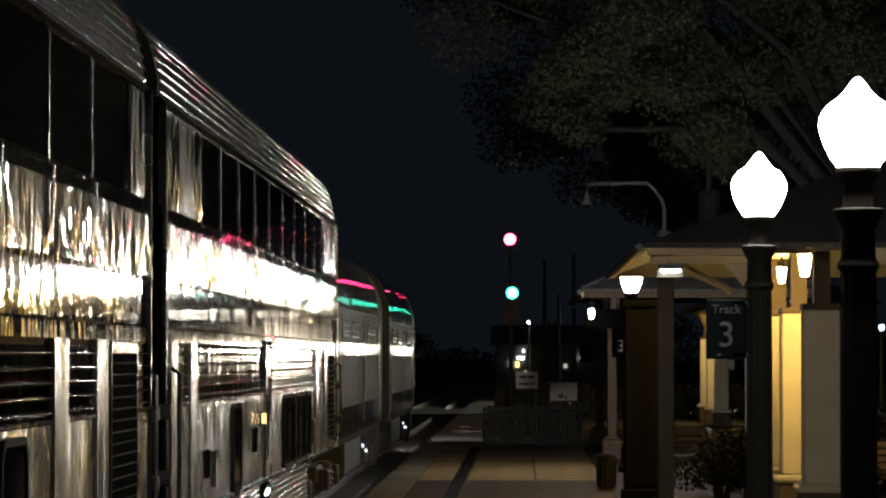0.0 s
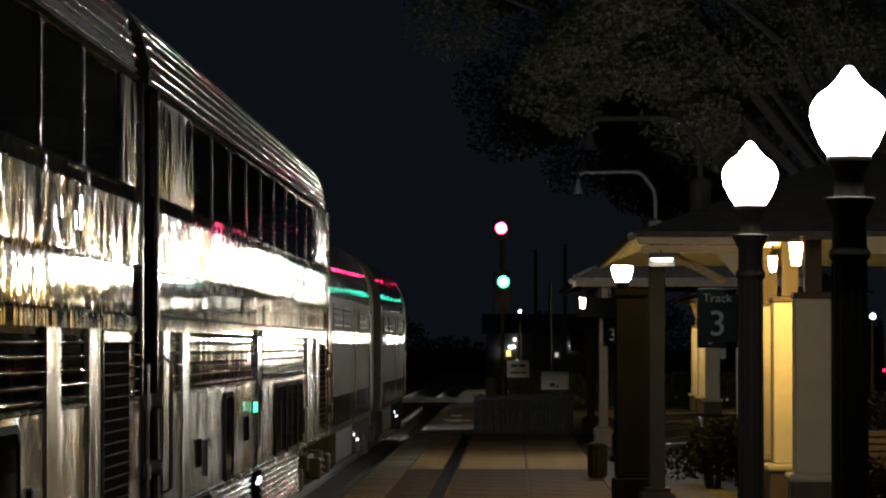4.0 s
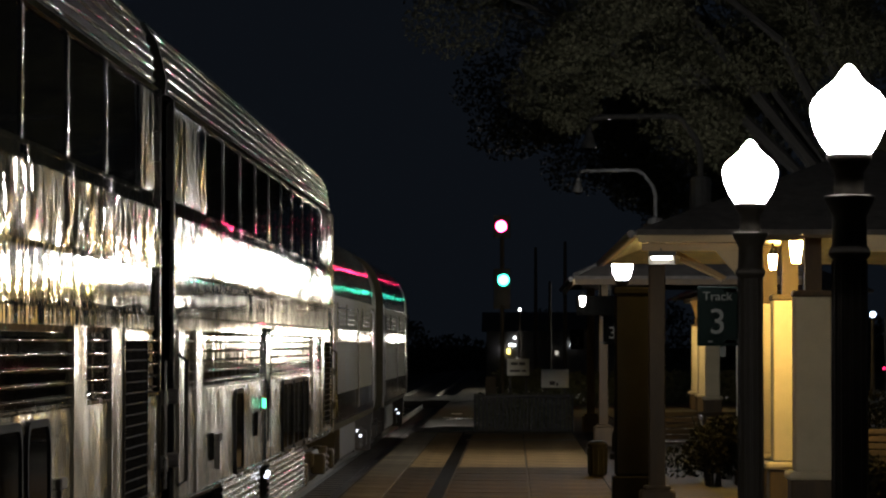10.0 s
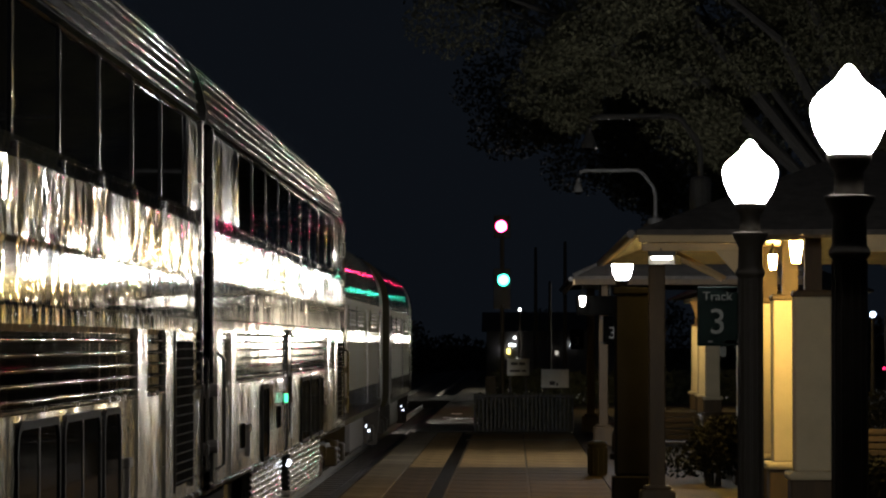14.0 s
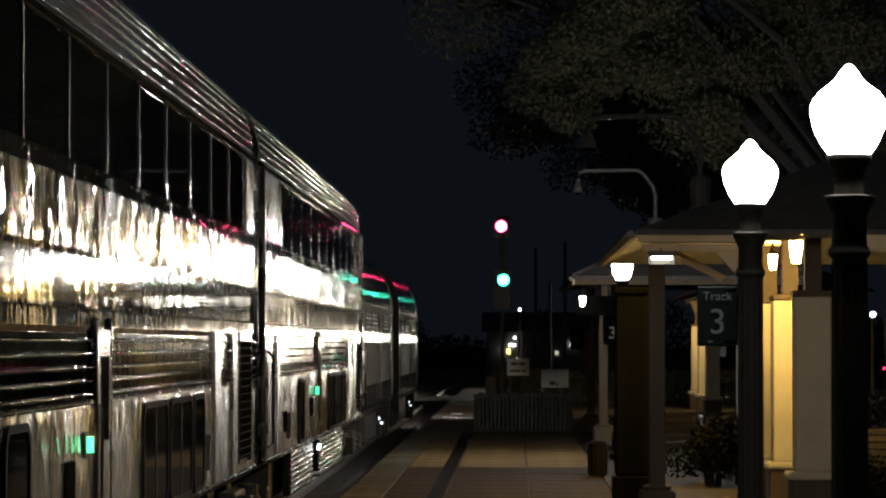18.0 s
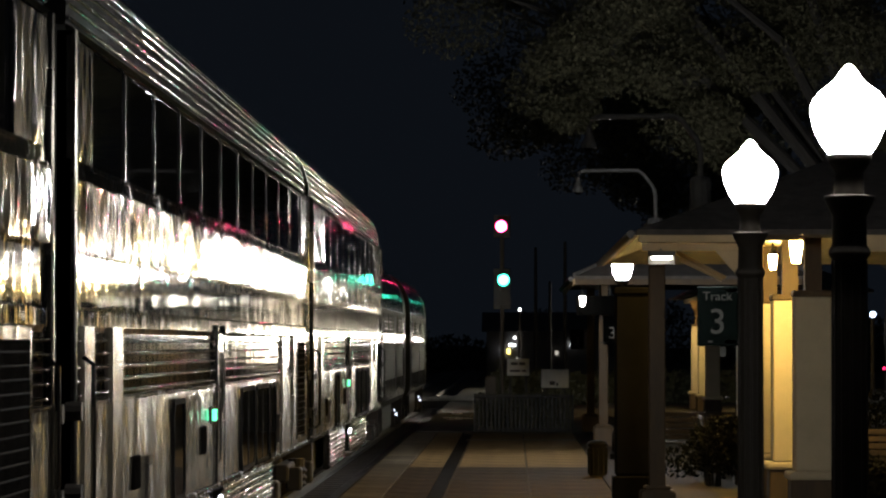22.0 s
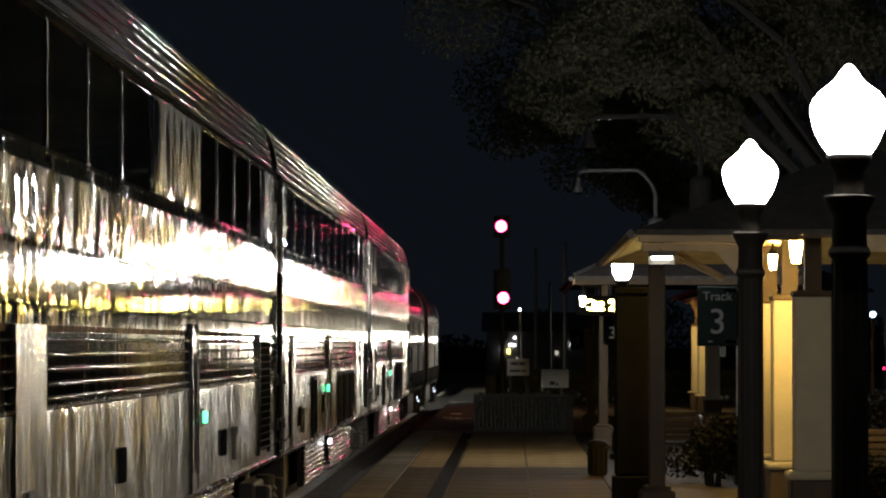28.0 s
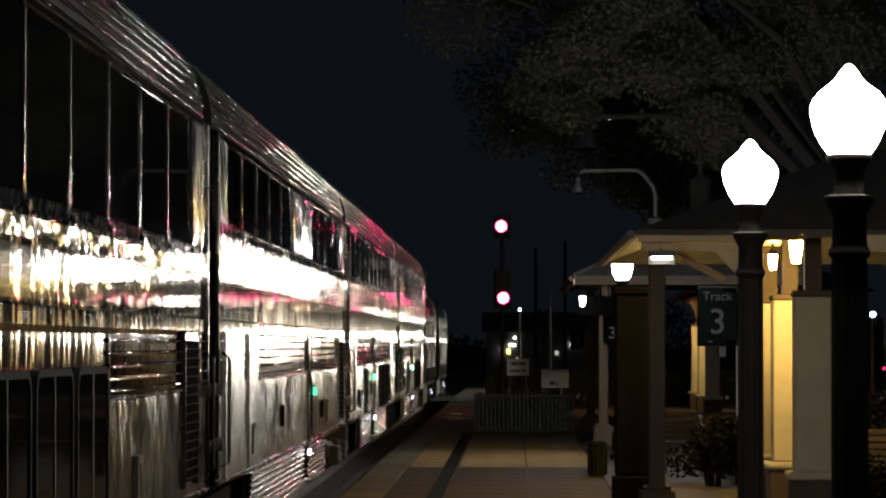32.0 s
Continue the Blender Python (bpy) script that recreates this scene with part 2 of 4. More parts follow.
# ---- mesh tools ----
class Shape:
    """Vertices and faces gathered for one part."""

    def __init__(self):
        self.v, self.f, self.mi = [], [], []

    def add(self, verts, faces, mi=0):
        o = len(self.v)
        self.v += [tuple(p) for p in verts]
        self.f += [tuple(i + o for i in q) for q in faces]
        self.mi += [mi] * len(faces)
        return self

    def box(self, x0, x1, y0, y1, z0, z1, bevel=0.0, mi=0):
        if bevel <= 0:
            v = [(x, y, z) for z in (z0, z1) for y in (y0, y1) for x in (x0, x1)]
            return self.add(v, [(0, 2, 3, 1), (4, 5, 7, 6), (0, 1, 5, 4), (2, 6, 7, 3), (0, 4, 6, 2), (1, 3, 7, 5)], mi)
        c = bevel
        pts = [(x0 + c, y0), (x1 - c, y0), (x1, y0 + c), (x1, y1 - c), (x1 - c, y1), (x0 + c, y1), (x0, y1 - c), (x0, y0 + c)]
        mx, my = (x0 + x1) / 2, (y0 + y1) / 2
        inn = [(p[0] + (c if p[0] < mx else -c) * 0.7, p[1] + (c if p[1] < my else -c) * 0.7) for p in pts]
        v = [(*p, z0) for p in inn] + [(*p, z0 + c) for p in pts] + [(*p, z1 - c) for p in pts] + [(*p, z1) for p in inn]
        f = [tuple(range(7, -1, -1)), tuple(range(24, 32))]
        for r in range(3):
            f += [(r * 8 + i, r * 8 + (i + 1) % 8, r * 8 + 8 + (i + 1) % 8, r * 8 + 8 + i) for i in range(8)]
        return self.add(v, f, mi)

    def along(self, pts, y0, y1, mi=0):
        """A closed outline of (x, z) drawn out along y."""
        n = len(pts)
        v = [(x, y0, z) for x, z in pts] + [(x, y1, z) for x, z in pts]
        f = [tuple(range(n)), tuple(range(2 * n - 1, n - 1, -1))] + [(i, i + n, (i + 1) % n + n, (i + 1) % n) for i in range(n)]
        return self.add(v, f, mi)

    def across(self, pts, x0, x1, mi=0):
        """A closed outline of (y, z) drawn out along x."""
        n = len(pts)
        v = [(x0, y, z) for y, z in pts] + [(x1, y, z) for y, z in pts]
        f = [tuple(range(n - 1, -1, -1)), tuple(range(n, 2 * n))] + [(i, (i + 1) % n, (i + 1) % n + n, i + n) for i in range(n)]
        return self.add(v, f, mi)

    def lathe(self, prof, n=20, at=(0, 0, 0), mi=0, squash=1.0):
        v, f = [], []
        for r, z in prof:
            v += [(at[0] + r * cos(2 * pi * i / n), at[1] + r * squash * sin(2 * pi * i / n), at[2] + z) for i in range(n)]
        for j in range(len(prof) - 1):
            f += [(j * n + i, j * n + (i + 1) % n, j * n + n + (i + 1) % n, j * n + n + i) for i in range(n)]
        f += [tuple(range(n - 1, -1, -1)), tuple(range((len(prof) - 1) * n, len(prof) * n))]
        return self.add(v, f, mi)

    def disc(self, c, r, depth, axis="y", n=16, mi=0):
        """A short round bar about an axis."""
        v = []
        for s in (-depth / 2, depth / 2):
            for i in range(n):
                a, b = r * cos(2 * pi * i / n), r * sin(2 * pi * i / n)
                v.append({"y": (c[0] + a, c[1] + s, c[2] + b), "x": (c[0] + s, c[1] + a, c[2] + b), "z": (c[0] + a, c[1] + b, c[2] + s)}[axis])
        f = [tuple(range(n - 1, -1, -1)), tuple(range(n, 2 * n))] + [(i, (i + 1) % n, (i + 1) % n + n, i + n) for i in range(n)]
        return self.add(v, f, mi)

    def tube(self, path, r, n=8, mi=0):
        path = [Vector(p) for p in path]
        rad = r if isinstance(r, (list, tuple)) else [r] * len(path)
        v, f = [], []
        for i, p in enumerate(path):
            d = (path[min(i + 1, len(path) - 1)] - path[max(i - 1, 0)]).normalized()
            up = Vector((0, 0, 1)) if abs(d.z) < 0.9 else Vector((1, 0, 0))
            a = d.cross(up).normalized()
            b = d.cross(a).normalized()
            v += [p + (a * cos(2 * pi * j / n) + b * sin(2 * pi * j / n)) * rad[i] for j in range(n)]
        for i in range(len(path) - 1):
            f += [(i * n + j, i * n + (j + 1) % n, i * n + n + (j + 1) % n, i * n + n + j) for j in range(n)]
        f += [tuple(range(n - 1, -1, -1)), tuple(range((len(path) - 1) * n, len(path) * n))]
        return self.add(v, f, mi)

    def sheet(self, x0, x1, y0, y1, z0, z1, waves, seed=0.0, dy=0.032, dz=0.07):
        """A metal sheet whose face at x1 is buckled by waves of (depth, per metre along y, per metre up)."""
        ny, nz = max(3, round((y1 - y0) / dy)), max(3, round((z1 - z0) / dz))
        v, f, m = [], [], ny + 3
        for j in range(-1, nz + 2):
            for i in range(-1, ny + 2):
                y, z = y0 + (y1 - y0) * min(max(i, 0), ny) / ny, z0 + (z1 - z0) * min(max(j, 0), nz) / nz
                x = x1
                if 0 < i < ny and 0 < j < nz:
                    x += (0.45 + 1.1 * abs(noise.noise(Vector((y * 0.7, z * 0.9, seed + 3.7))))) * sum(a * noise.noise(Vector((y * fy, z * fz, seed + 7.3 * k))) for k, (a, fy, fz) in enumerate(waves))
                    x = min(max(x, x1 - 0.012), x1 + 0.014)
                elif i < 0 or j < 0 or i > ny or j > nz:
                    x = x0
                v.append((x, y, z))
        for j in range(nz + 2):
            f += [(j * m + i, j * m + i + 1, (j + 1) * m + i + 1, (j + 1) * m + i) for i in range(ny + 2)]
        return self.add(v, f)

    def mesh(self, name, mats, smooth=False):
        me = bpy.data.meshes.new(name)
        me.from_pydata(self.v, [], self.f)
        for m in mats:
            me.materials.append(m)
        for p, i in zip(me.polygons, self.mi):
            p.material_index = i
            p.use_smooth = smooth
        bm = bmesh.new()
        bm.from_mesh(me)
        bmesh.ops.recalc_face_normals(bm, faces=bm.faces)
        bm.to_mesh(me)
        bm.free()
        me.update()
        if smooth:
            me.set_sharp_from_angle(angle=radians(40))
        return me


def part(name, shape, material, parent=None, label="", smooth=False):
    """One mesh object, under a thing or a part of it."""
    mats = material if isinstance(material, (list, tuple)) else [material]
    me = shape if isinstance(shape, bpy.types.Mesh) else shape.mesh(name, mats, smooth)
    ob = new(name, me)
    if parent:
        ob.parent = parent
    if label:
        ob["label"] = label
    return ob


def thing(name, x, y, z, label, category, group="", kind="", rz=0):
    ob = new(name)
    ob.matrix_basis = pose(x, y, z, 0, 0, rz)
    ob.empty_display_size = 0.2
    return tagged(ob, label, category, group, kind)


def setting(name, shape, material, label="", smooth=False):
    return tagged(part(name, shape, material, None, label, smooth), kind="structure")


def letters(text, size, depth, material, name="letter", bold=0.0):
    """Built-in lettering as a mesh in its x-z plane, facing -y, centred."""
    cu = bpy.data.curves.new(name, "FONT")
    cu.body, cu.size, cu.extrude, cu.align_x, cu.align_y = text, size, depth, "CENTER", "CENTER"
    cu.offset = bold
    tmp = bpy.data.objects.new(name, cu)
    scene.collection.objects.link(tmp)
    me = bpy.data.meshes.new_from_object(tmp.evaluated_get(bpy.context.evaluated_depsgraph_get()))
    bpy.data.objects.remove(tmp)
    me.transform(Matrix.Rotation(pi / 2, 4, "X"))
    me.materials.clear()
    me.materials.append(material)
    return me


# ---- plan: the track runs along +y, the rails' top is at z = 0 ----
TRACK = -4.25
PLATFORM = 0.20
EDGE = -2.46

gr = Shape()
gr.box(-900, 900, -300, 2500, -1.2, -0.32)
setting("ground", gr, GROUND, "dark earth ground at night")
bl = Shape()
bl.along([(TRACK - 2.6, -0.33), (TRACK - 1.7, -0.16), (EDGE - 0.02, -0.16), (EDGE - 0.02, -0.33)], -40, 420)
setting("track_bed", bl, BALLAST, "dark ballast of the railway track")
track = thing("railway_track", TRACK, 0, -0.16, "steel rails on dark timber sleepers in ballast", "track", kind="structure")
RAIL = [(-0.07, 0), (0.07, 0), (0.07, 0.02), (0.015, 0.04), (0.015, 0.11), (0.036, 0.12), (0.036, 0.16), (-0.036, 0.16), (-0.036, 0.12), (-0.015, 0.11), (-0.015, 0.04), (-0.07, 0.02)]
for sx in (-0.75, 0.75):
    part("rail", Shape().along([(x + sx, z) for x, z in RAIL], -40, 420), GALV, track)
sl = Shape().box(-1.25, 1.25, -0.11, 0.11, -0.05, 0.012).mesh("sleeper", [IRON])
for i in range(150):
    o = part("sleeper", sl, IRON, track)
    o.location.y = 20 + i * 0.9

pf = Shape()
pf.along([(EDGE, -0.33), (EDGE, PLATFORM - 0.03), (EDGE + 0.03, PLATFORM), (2.9, PLATFORM), (2.9, -0.33)], -15, 86)
platform = setting("platform", pf, ASPHALT, "low paved station platform lit by lamps")
walkway = setting("walkway", Shape().along([(EDGE, -0.33), (EDGE, 0.1), (EDGE + 0.03, 0.12), (6, 0.12), (6, -0.33)], 86.02, 210), GROUND, "dark asphalt walkway beyond the platform")
forecourt = setting("forecourt", Shape().box(2.904, 40, -15, 140, -0.33, 0.16), GROUND, "dark paved forecourt beside the station")
# Dark sheet added to darken the platform's side; shade put into its colour.
setting("planting_bed", Shape().box(1.42, 2.88, 38.5, 85.5, PLATFORM - 0.05, PLATFORM + 0.02, 0.01), SIDE_DARK, "dark sheet added along the platform's side")

# ---- the train ----
S_ROWS = [(0, 0), (3.5, 0.02), (4.5, 0.06), (5.5, 0.12), (6, 0.19), (7, 0.32), (8, 0.55), (9, 0.84), (10, 1.3), (11, 1.92), (12, 2.73), (13, 3.77),
          (14, 5.0), (15, 6.42), (16, 7.98), (17, 9.68), (18, 11.6), (19, 13.7), (20, 15.95), (21, 18.32), (22, 20.92), (23, 23.75), (24, 26.85), (25, 30.15),
          (26.5, 35.2), (28, 40.4), (29, 44.25), (30, 48.4), (31, 52.9), (32, 57.4)]
GAP = 26.2
CAR = 25.9
moving, spinning = [], []


def truck(car, y):
    """A four-wheeled truck under a car: frame, axle boxes, springs and wheels."""
    t = part("truck", Shape().box(-1.15, -0.95, y - 1.7, y + 1.7, 0.42, 0.66, 0.03).box(0.95, 1.15, y - 1.7, y + 1.7, 0.42, 0.66, 0.03).box(-0.95, 0.95, y - 0.3, y + 0.3, 0.4, 0.7, 0.02), IRON, car, "dirty iron truck frame")
    for s in (-1.3, 1.3):
        for sx in (-0.78, 0.78):
            part("wheel", Shape().disc((sx, y + s, 0.46), 0.46, 0.12, "x", 24), IRON, t)
        part("axle_box", Shape().box(1.1, 1.32, y + s - 0.19, y + s + 0.19, 0.3, 0.62, 0.03), IRON, t)
    part("spring", Shape().lathe([(0.12, 0.3), (0.16, 0.34), (0.12, 0.38), (0.16, 0.43), (0.12, 0.48), (0.16, 0.53), (0.12, 0.58), (0.12, 0.7)], 12, (1.16, y, 0)), IRON, t)


BUCKLED = ((0.028, 4.6, 1.5), (0.017, 11.0, 2.6))
CRUMPLED = ((0.016, 4.2, 2.6), (0.009, 10.0, 7.0))
DENTED = ((0.006, 5.0, 1.2), (0.003, 12.0, 3.5))


def half_rib(z, w, out, x=1.55):
    """The outline of one rounded rib on the side."""
    return [(x - 0.006 + (out + 0.006) * cos(t), z + w / 2 * sin(t)) for t in [-1.57 + 3.14 * i / 8 for i in range(9)]]


def rounded(y0, y1, z0, z1, r):
    """The outline in (y, z) of a pane with rounded corners."""
    out = []
    for cy, cz, t0 in ((y1 - r, z0 + r, -90), (y1 - r, z1 - r, 0), (y0 + r, z1 - r, 90), (y0 + r, z0 + r, 180)):
        out += [(cy + r * cos(radians(t0 + 18 * i)), cz + r * sin(radians(t0 + 18 * i))) for i in range(6)]
    return out


def window(car, name, y0, y1, z0, z1, bars=()):
    """One lower window: round-cornered panes in black gaskets with steel between them."""
    stops = [y0] + [y for y in bars for _ in (0, 1)] + [y1]
    for i in range(0, len(stops), 2):
        a, b = stops[i] + (0.14 if i else 0), stops[i + 1] - (0.14 if i + 2 < len(stops) else 0)
        w = part(name, Shape().across(rounded(a, b, z0, z1, 0.13), 1.545, 1.58), GLASS, car, "dark window pane")
        g = Shape()
        o, q = rounded(a - 0.05, b + 0.05, z0 - 0.045, z1 + 0.045, 0.17), rounded(a, b, z0, z1, 0.13)
        n = len(o)
        g.add([(x, *p) for x, ring in ((1.553, o), (1.59, o), (1.59, q), (1.553, q)) for p in ring],
              [(k * n + c, k * n + (c + 1) % n, ((k + 1) % 4) * n + (c + 1) % n, ((k + 1) % 4) * n + c) for k in range(4) for c in range(n)])
        part("window_frame", g, RUBBER, w, "black rubber gasket")
        if b - a > 1.3:
            part("glazing_bar", Shape().box(1.578, 1.586, (a + b) / 2 - 0.015, (a + b) / 2 + 0.015, z0, z1), IRON, w)


def coach(y, label, upper, upper_bottom, piers, lower, doors, pilasters, louvres, lamp, skirt, rib_steel=ROOF_STEEL):
    """A two-level stainless steel coach; its origin is at the middle of the gap behind it, on the rails."""
    car = thing("double_deck_coach", TRACK, y, 0, label, "train car", "cars of the train")
    moving.append((car, y))
    a, b = 0.52, CAR - 0.52
    zb = upper_bottom
    side = [(1.50, 0.98), (1.55, 1.04), (1.55, 2.40), (1.562, 2.44), (1.562, 2.54), (1.545, 2.56), (1.545, 2.88), (1.55, 2.905), (1.55, zb - 0.12), (1.565, zb - 0.11),
            (1.565, zb - 0.085), (1.55, zb - 0.075), (1.55, zb), (1.52, zb + 0.005), (1.52, 4.215), (1.56, 4.225), (1.56, 4.27), (1.52, 4.29)]
    roof = [(1.52, 4.29), (1.515, 4.42), (1.485, 4.57), (1.44, 4.72), (1.36, 4.84), (1.22, 4.955), (0.8, 5.05), (0.0, 5.1)]
    outline = side + [(-x, z) for x, z in reversed(side)]
    part("body", Shape().along(outline, a, b), STEEL, car, smooth=False)
    cover = [(1.51, 4.285)] + roof[1:] + [(-x, z) for x, z in reversed(roof[1:-1])] + [(-1.51, 4.285)]
    part("roof", Shape().along(cover, a, b), ROOF_DARK, car, "weathered ribbed steel roof, shade-dark between the ribs")
    for x, z, tilt in [(1.52, 4.33, 0.05), (1.518, 4.415, 0.1), (1.503, 4.5, 0.25), (1.48, 4.59, 0.35), (1.453, 4.68, 0.5), (1.405, 4.77, 0.65), (1.335, 4.855, 0.8)]:
        out = [(x + 0.017 * cos(tilt + w), z + 0.017 * sin(tilt + w)) for w in [-1.5 + 3.0 * i / 9 for i in range(10)]]
        rib, n = Shape(), 160
        for i in range(n + 1):
            yy = a + (b - a) * i / n
            w = [0.003 * noise.noise(Vector((yy * 4.0, 9 * z + k * 3.1, y))) for k in (0, 1)]
            rib.v += [(px + w[0], yy, pz + w[1]) for px, pz in out]
        m = len(out)
        rib.f = [(i * m + k, i * m + m + k, i * m + m + k + 1, i * m + k + 1) for i in range(n) for k in range(m - 1)]
        rib.mi = [0] * len(rib.f)
        part("roof_rib", rib, rib_steel, car, smooth=True)
    cuts = [a + 0.08] + [round(a + (b - a) * i / 9, 2) for i in range(1, 9)] + [b - 0.08]
    # upper level: a band of panes with slim mullions, plain piers between
    y0, y1, pitch = upper
    n = round((y1 - y0) / pitch)
    step = (y1 - y0) / n
    for i in range(n):
        if any(p0 - 0.1 < y0 + (i + 0.5) * step < p1 + 0.1 for p0, p1 in piers):
            continue
        part("upper_window", Shape().box(1.515, 1.528, y0 + i * step + 0.02, y0 + (i + 1) * step - 0.02, zb + 0.01, 4.21), GLASS, car, "dark upper window pane")
        if i:
            yy = y0 + i * step
            part("upper_mullion", Shape().box(1.515, 1.541, yy - 0.04, yy + 0.04, zb - 0.0, 4.215).box(1.54, 1.572, yy - 0.03, yy + 0.03, zb - 0.13, zb - 0.03), MULLION, car)
    for p0, p1 in [(a, y0), (y1, b)] + list(piers):
        part("pier_panel", Shape().sheet(1.512, 1.553, p0 + 0.004, p1 - 0.004, zb + 0.004, 4.212, BUCKLED, y + p0), STEEL_PIER, car, smooth=True)
    for p0, p1 in zip(cuts, cuts[1:]):
        part("upper_panel", Shape().sheet(1.54, 1.572, p0 + 0.004, p1 - 0.004, 2.912, zb - 0.122, BUCKLED, y), STEEL_BUCKLED, car, smooth=True)
    part("window_sill", Shape().box(1.53, 1.557, y0, y1, zb - 0.025, zb + 0.004), STEEL, car)
    # lower level: ribs above, plain sheets below
    for p0, p1 in lower["ribs"]:
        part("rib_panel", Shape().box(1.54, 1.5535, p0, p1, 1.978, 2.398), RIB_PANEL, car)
        for i in range(5):
            part("side_rib", Shape().along(half_rib(2.01 + i * 0.086, 0.034, 0.02, 1.5535), p0, p1), STEEL_RIB, car, smooth=True)
    for p0, p1 in zip(cuts, cuts[1:]):
        part("lower_panel", Shape().sheet(1.54, 1.563, p0 + 0.006, p1 - 0.006, 1.08, 1.94, CRUMPLED, y, 0.037, 0.045), lower.get("steel", STEEL_BRUSHED), car, smooth=True)
    for p0, p1 in lower.get("belt", [(a, b)]):
        part("belt_rail", Shape().box(1.545, 1.578, p0, p1, 1.945, 1.975, 0.008), STEEL_DULL, car)
    part("sill_rail", Shape().box(1.5, 1.585, a, b, 1.035, 1.075, 0.01), STEEL_DULL, car)
    for w in lower["windows"]:
        window(car, "lower_window", *w)
    for p0, p1 in pilasters:
        part("pilaster", Shape().sheet(1.545, 1.582, p0, p1, 1.08, 2.44, DENTED, y + p0), PILASTER, car, "plain steel pilaster", smooth=True)
    for p0, p1 in louvres:
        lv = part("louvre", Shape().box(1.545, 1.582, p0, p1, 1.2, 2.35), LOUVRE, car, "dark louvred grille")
        lf = Shape()
        lf.box(1.545, 1.592, p0 - 0.05, p0, 1.15, 2.4, 0.006).box(1.545, 1.592, p1, p1 + 0.05, 1.15, 2.4, 0.006).box(1.545, 1.592, p0, p1, 2.35, 2.43, 0.006)
        part("louvre_frame", lf, STEEL_DULL, lv)
        slat = Shape()
        slat.across([(p0, 0), (p0, 0.01), (p1, 0.01), (p1, 0)], 1.576, 1.59)
        me = slat.mesh("louvre_slat", [RUBBER])
        for i in range(15):
            o = part("louvre_slat", me, RUBBER, lv)
            o.location.z = 1.22 + i * 0.076
    for p0, p1 in doors:
        d = part("side_door", Shape().box(1.54, 1.58, p0, p1, 1.08, 2.42), STEEL_BRUSHED, car, "recessed steel side door")
        part("door_post", Shape().box(1.545, 1.59, p0 - 0.04, p0, 1.08, 2.5, 0.01), STEEL_DULL, d)
        part("door_post", Shape().box(1.545, 1.588, p1, p1 + 0.04, 1.08, 2.5, 0.01), STEEL_DULL, d)
        part("door_window", Shape().box(1.575, 1.583, p0 + 0.2, p1 - 0.12, 1.7, 2.25), GLASS, d)
        part("grab_rail", Shape().tube([(1.575, p0 + 0.06, 1.25), (1.605, p0 + 0.06, 1.3), (1.605, p0 + 0.06, 1.9), (1.575, p0 + 0.06, 1.95)], 0.012, 6), STEEL_DULL, d)
        part("step_board", Shape().box(1.35, 1.62, p0 - 0.05, p1 + 0.05, 0.52, 0.56, 0.01), IRON, d)
        part("step_light", Shape().box(1.56, 1.6, p0 + 0.1, p0 + 0.14, 0.88, 0.92, 0.008), STEP_GLOW, d, "small lit step light")
        part("step_light", Shape().box(1.56, 1.6, p1 - 0.4, p1 - 0.36, 0.9, 0.95, 0.008), STEP_GLOW, d, "small lit step light")
    for ly, z in ((4.8, 1.48), (19.4, 1.5)):
        part("door_latch", Shape().box(1.552, 1.6, ly - 0.05, ly + 0.22, z - 0.03, z + 0.04, 0.01).box(1.552, 1.595, ly - 0.04, ly + 0.02, z - 0.28, z - 0.03), IRON, car)
    for hy, z in ((9.4, 1.38), (18.0 if lamp > 12 else 3.9, 1.3)):
        part("hatch", Shape().box(1.552, 1.585, hy, hy + 0.42, z, z + 0.24, 0.01), LOUVRE, car, "small dark access hatch")
    if lamp:
        part("lamp_housing", Shape().box(1.545, 1.584, lamp - 0.02, lamp + 0.18, 1.62, 1.78, 0.01), IRON, car)
        drum = part("indicator_lamp", Shape().add(*half_drum(0.045, 0.1, 1), mi=0).add(*half_drum(0.045, 0.1, -1), mi=1), [AMBER_LAMP, GREEN_LAMP], car, "small brake indicator lamp")
        drum.location = (1.578, lamp + 0.08, 1.7)
        spinning.append((drum, (1.578, lamp + 0.08, 1.7), "brake"))
    # below the sill
    for p0, p1 in skirt:
        sk = part("skirt", Shape().box(1.42, 1.5, p0, p1, 0.46, 1.03), SKIRT, car, "ribbed steel skirt")
        for i in range(8):
            part("skirt_rib", Shape().along(half_rib(0.5 + i * 0.066, 0.05, 0.03, 1.5), p0, p1), SKIRT, sk, smooth=True)
    part("underframe", Shape().box(-1.3, 1.3, 5.2, CAR - 5.2, 0.45, 0.97), IRON, car)
    for e, g in ((a, -1), (b, 1)):
        part("gangway_bellows", Shape().box(-1.36, 1.36, min(e, e + g * 0.5), max(e, e + g * 0.5), 1.1, 4.72, 0.05), RUBBER, car, "black rubber gangway bellows")
        part("end_post", Shape().box(1.45, 1.585, e - 0.06 if g > 0 else e, e if g > 0 else e + 0.06, 1.1, 4.26, 0.01), STEEL_DULL, car)
        for z in (1.42, 1.92):
            part("end_bracket", Shape().disc((1.58, e + g * 0.16 - g * 0.1, z), 0.06, 0.1, "x", 10), IRON, car)
        part("end_handrail", Shape().tube([(1.58, e - g * 0.35, 1.2), (1.65, e - g * 0.35, 1.25), (1.65, e - g * 0.35, 2.2), (1.58, e - g * 0.35, 2.25)], 0.018, 6), STEEL_DULL, car)
    part("coupler", Shape().box(-0.2, 0.2, -0.1, a + 0.3, 0.7, 1.0, 0.03), IRON, car)
    truck(car, 3.75)
    truck(car, CAR - 3.75)
    return car


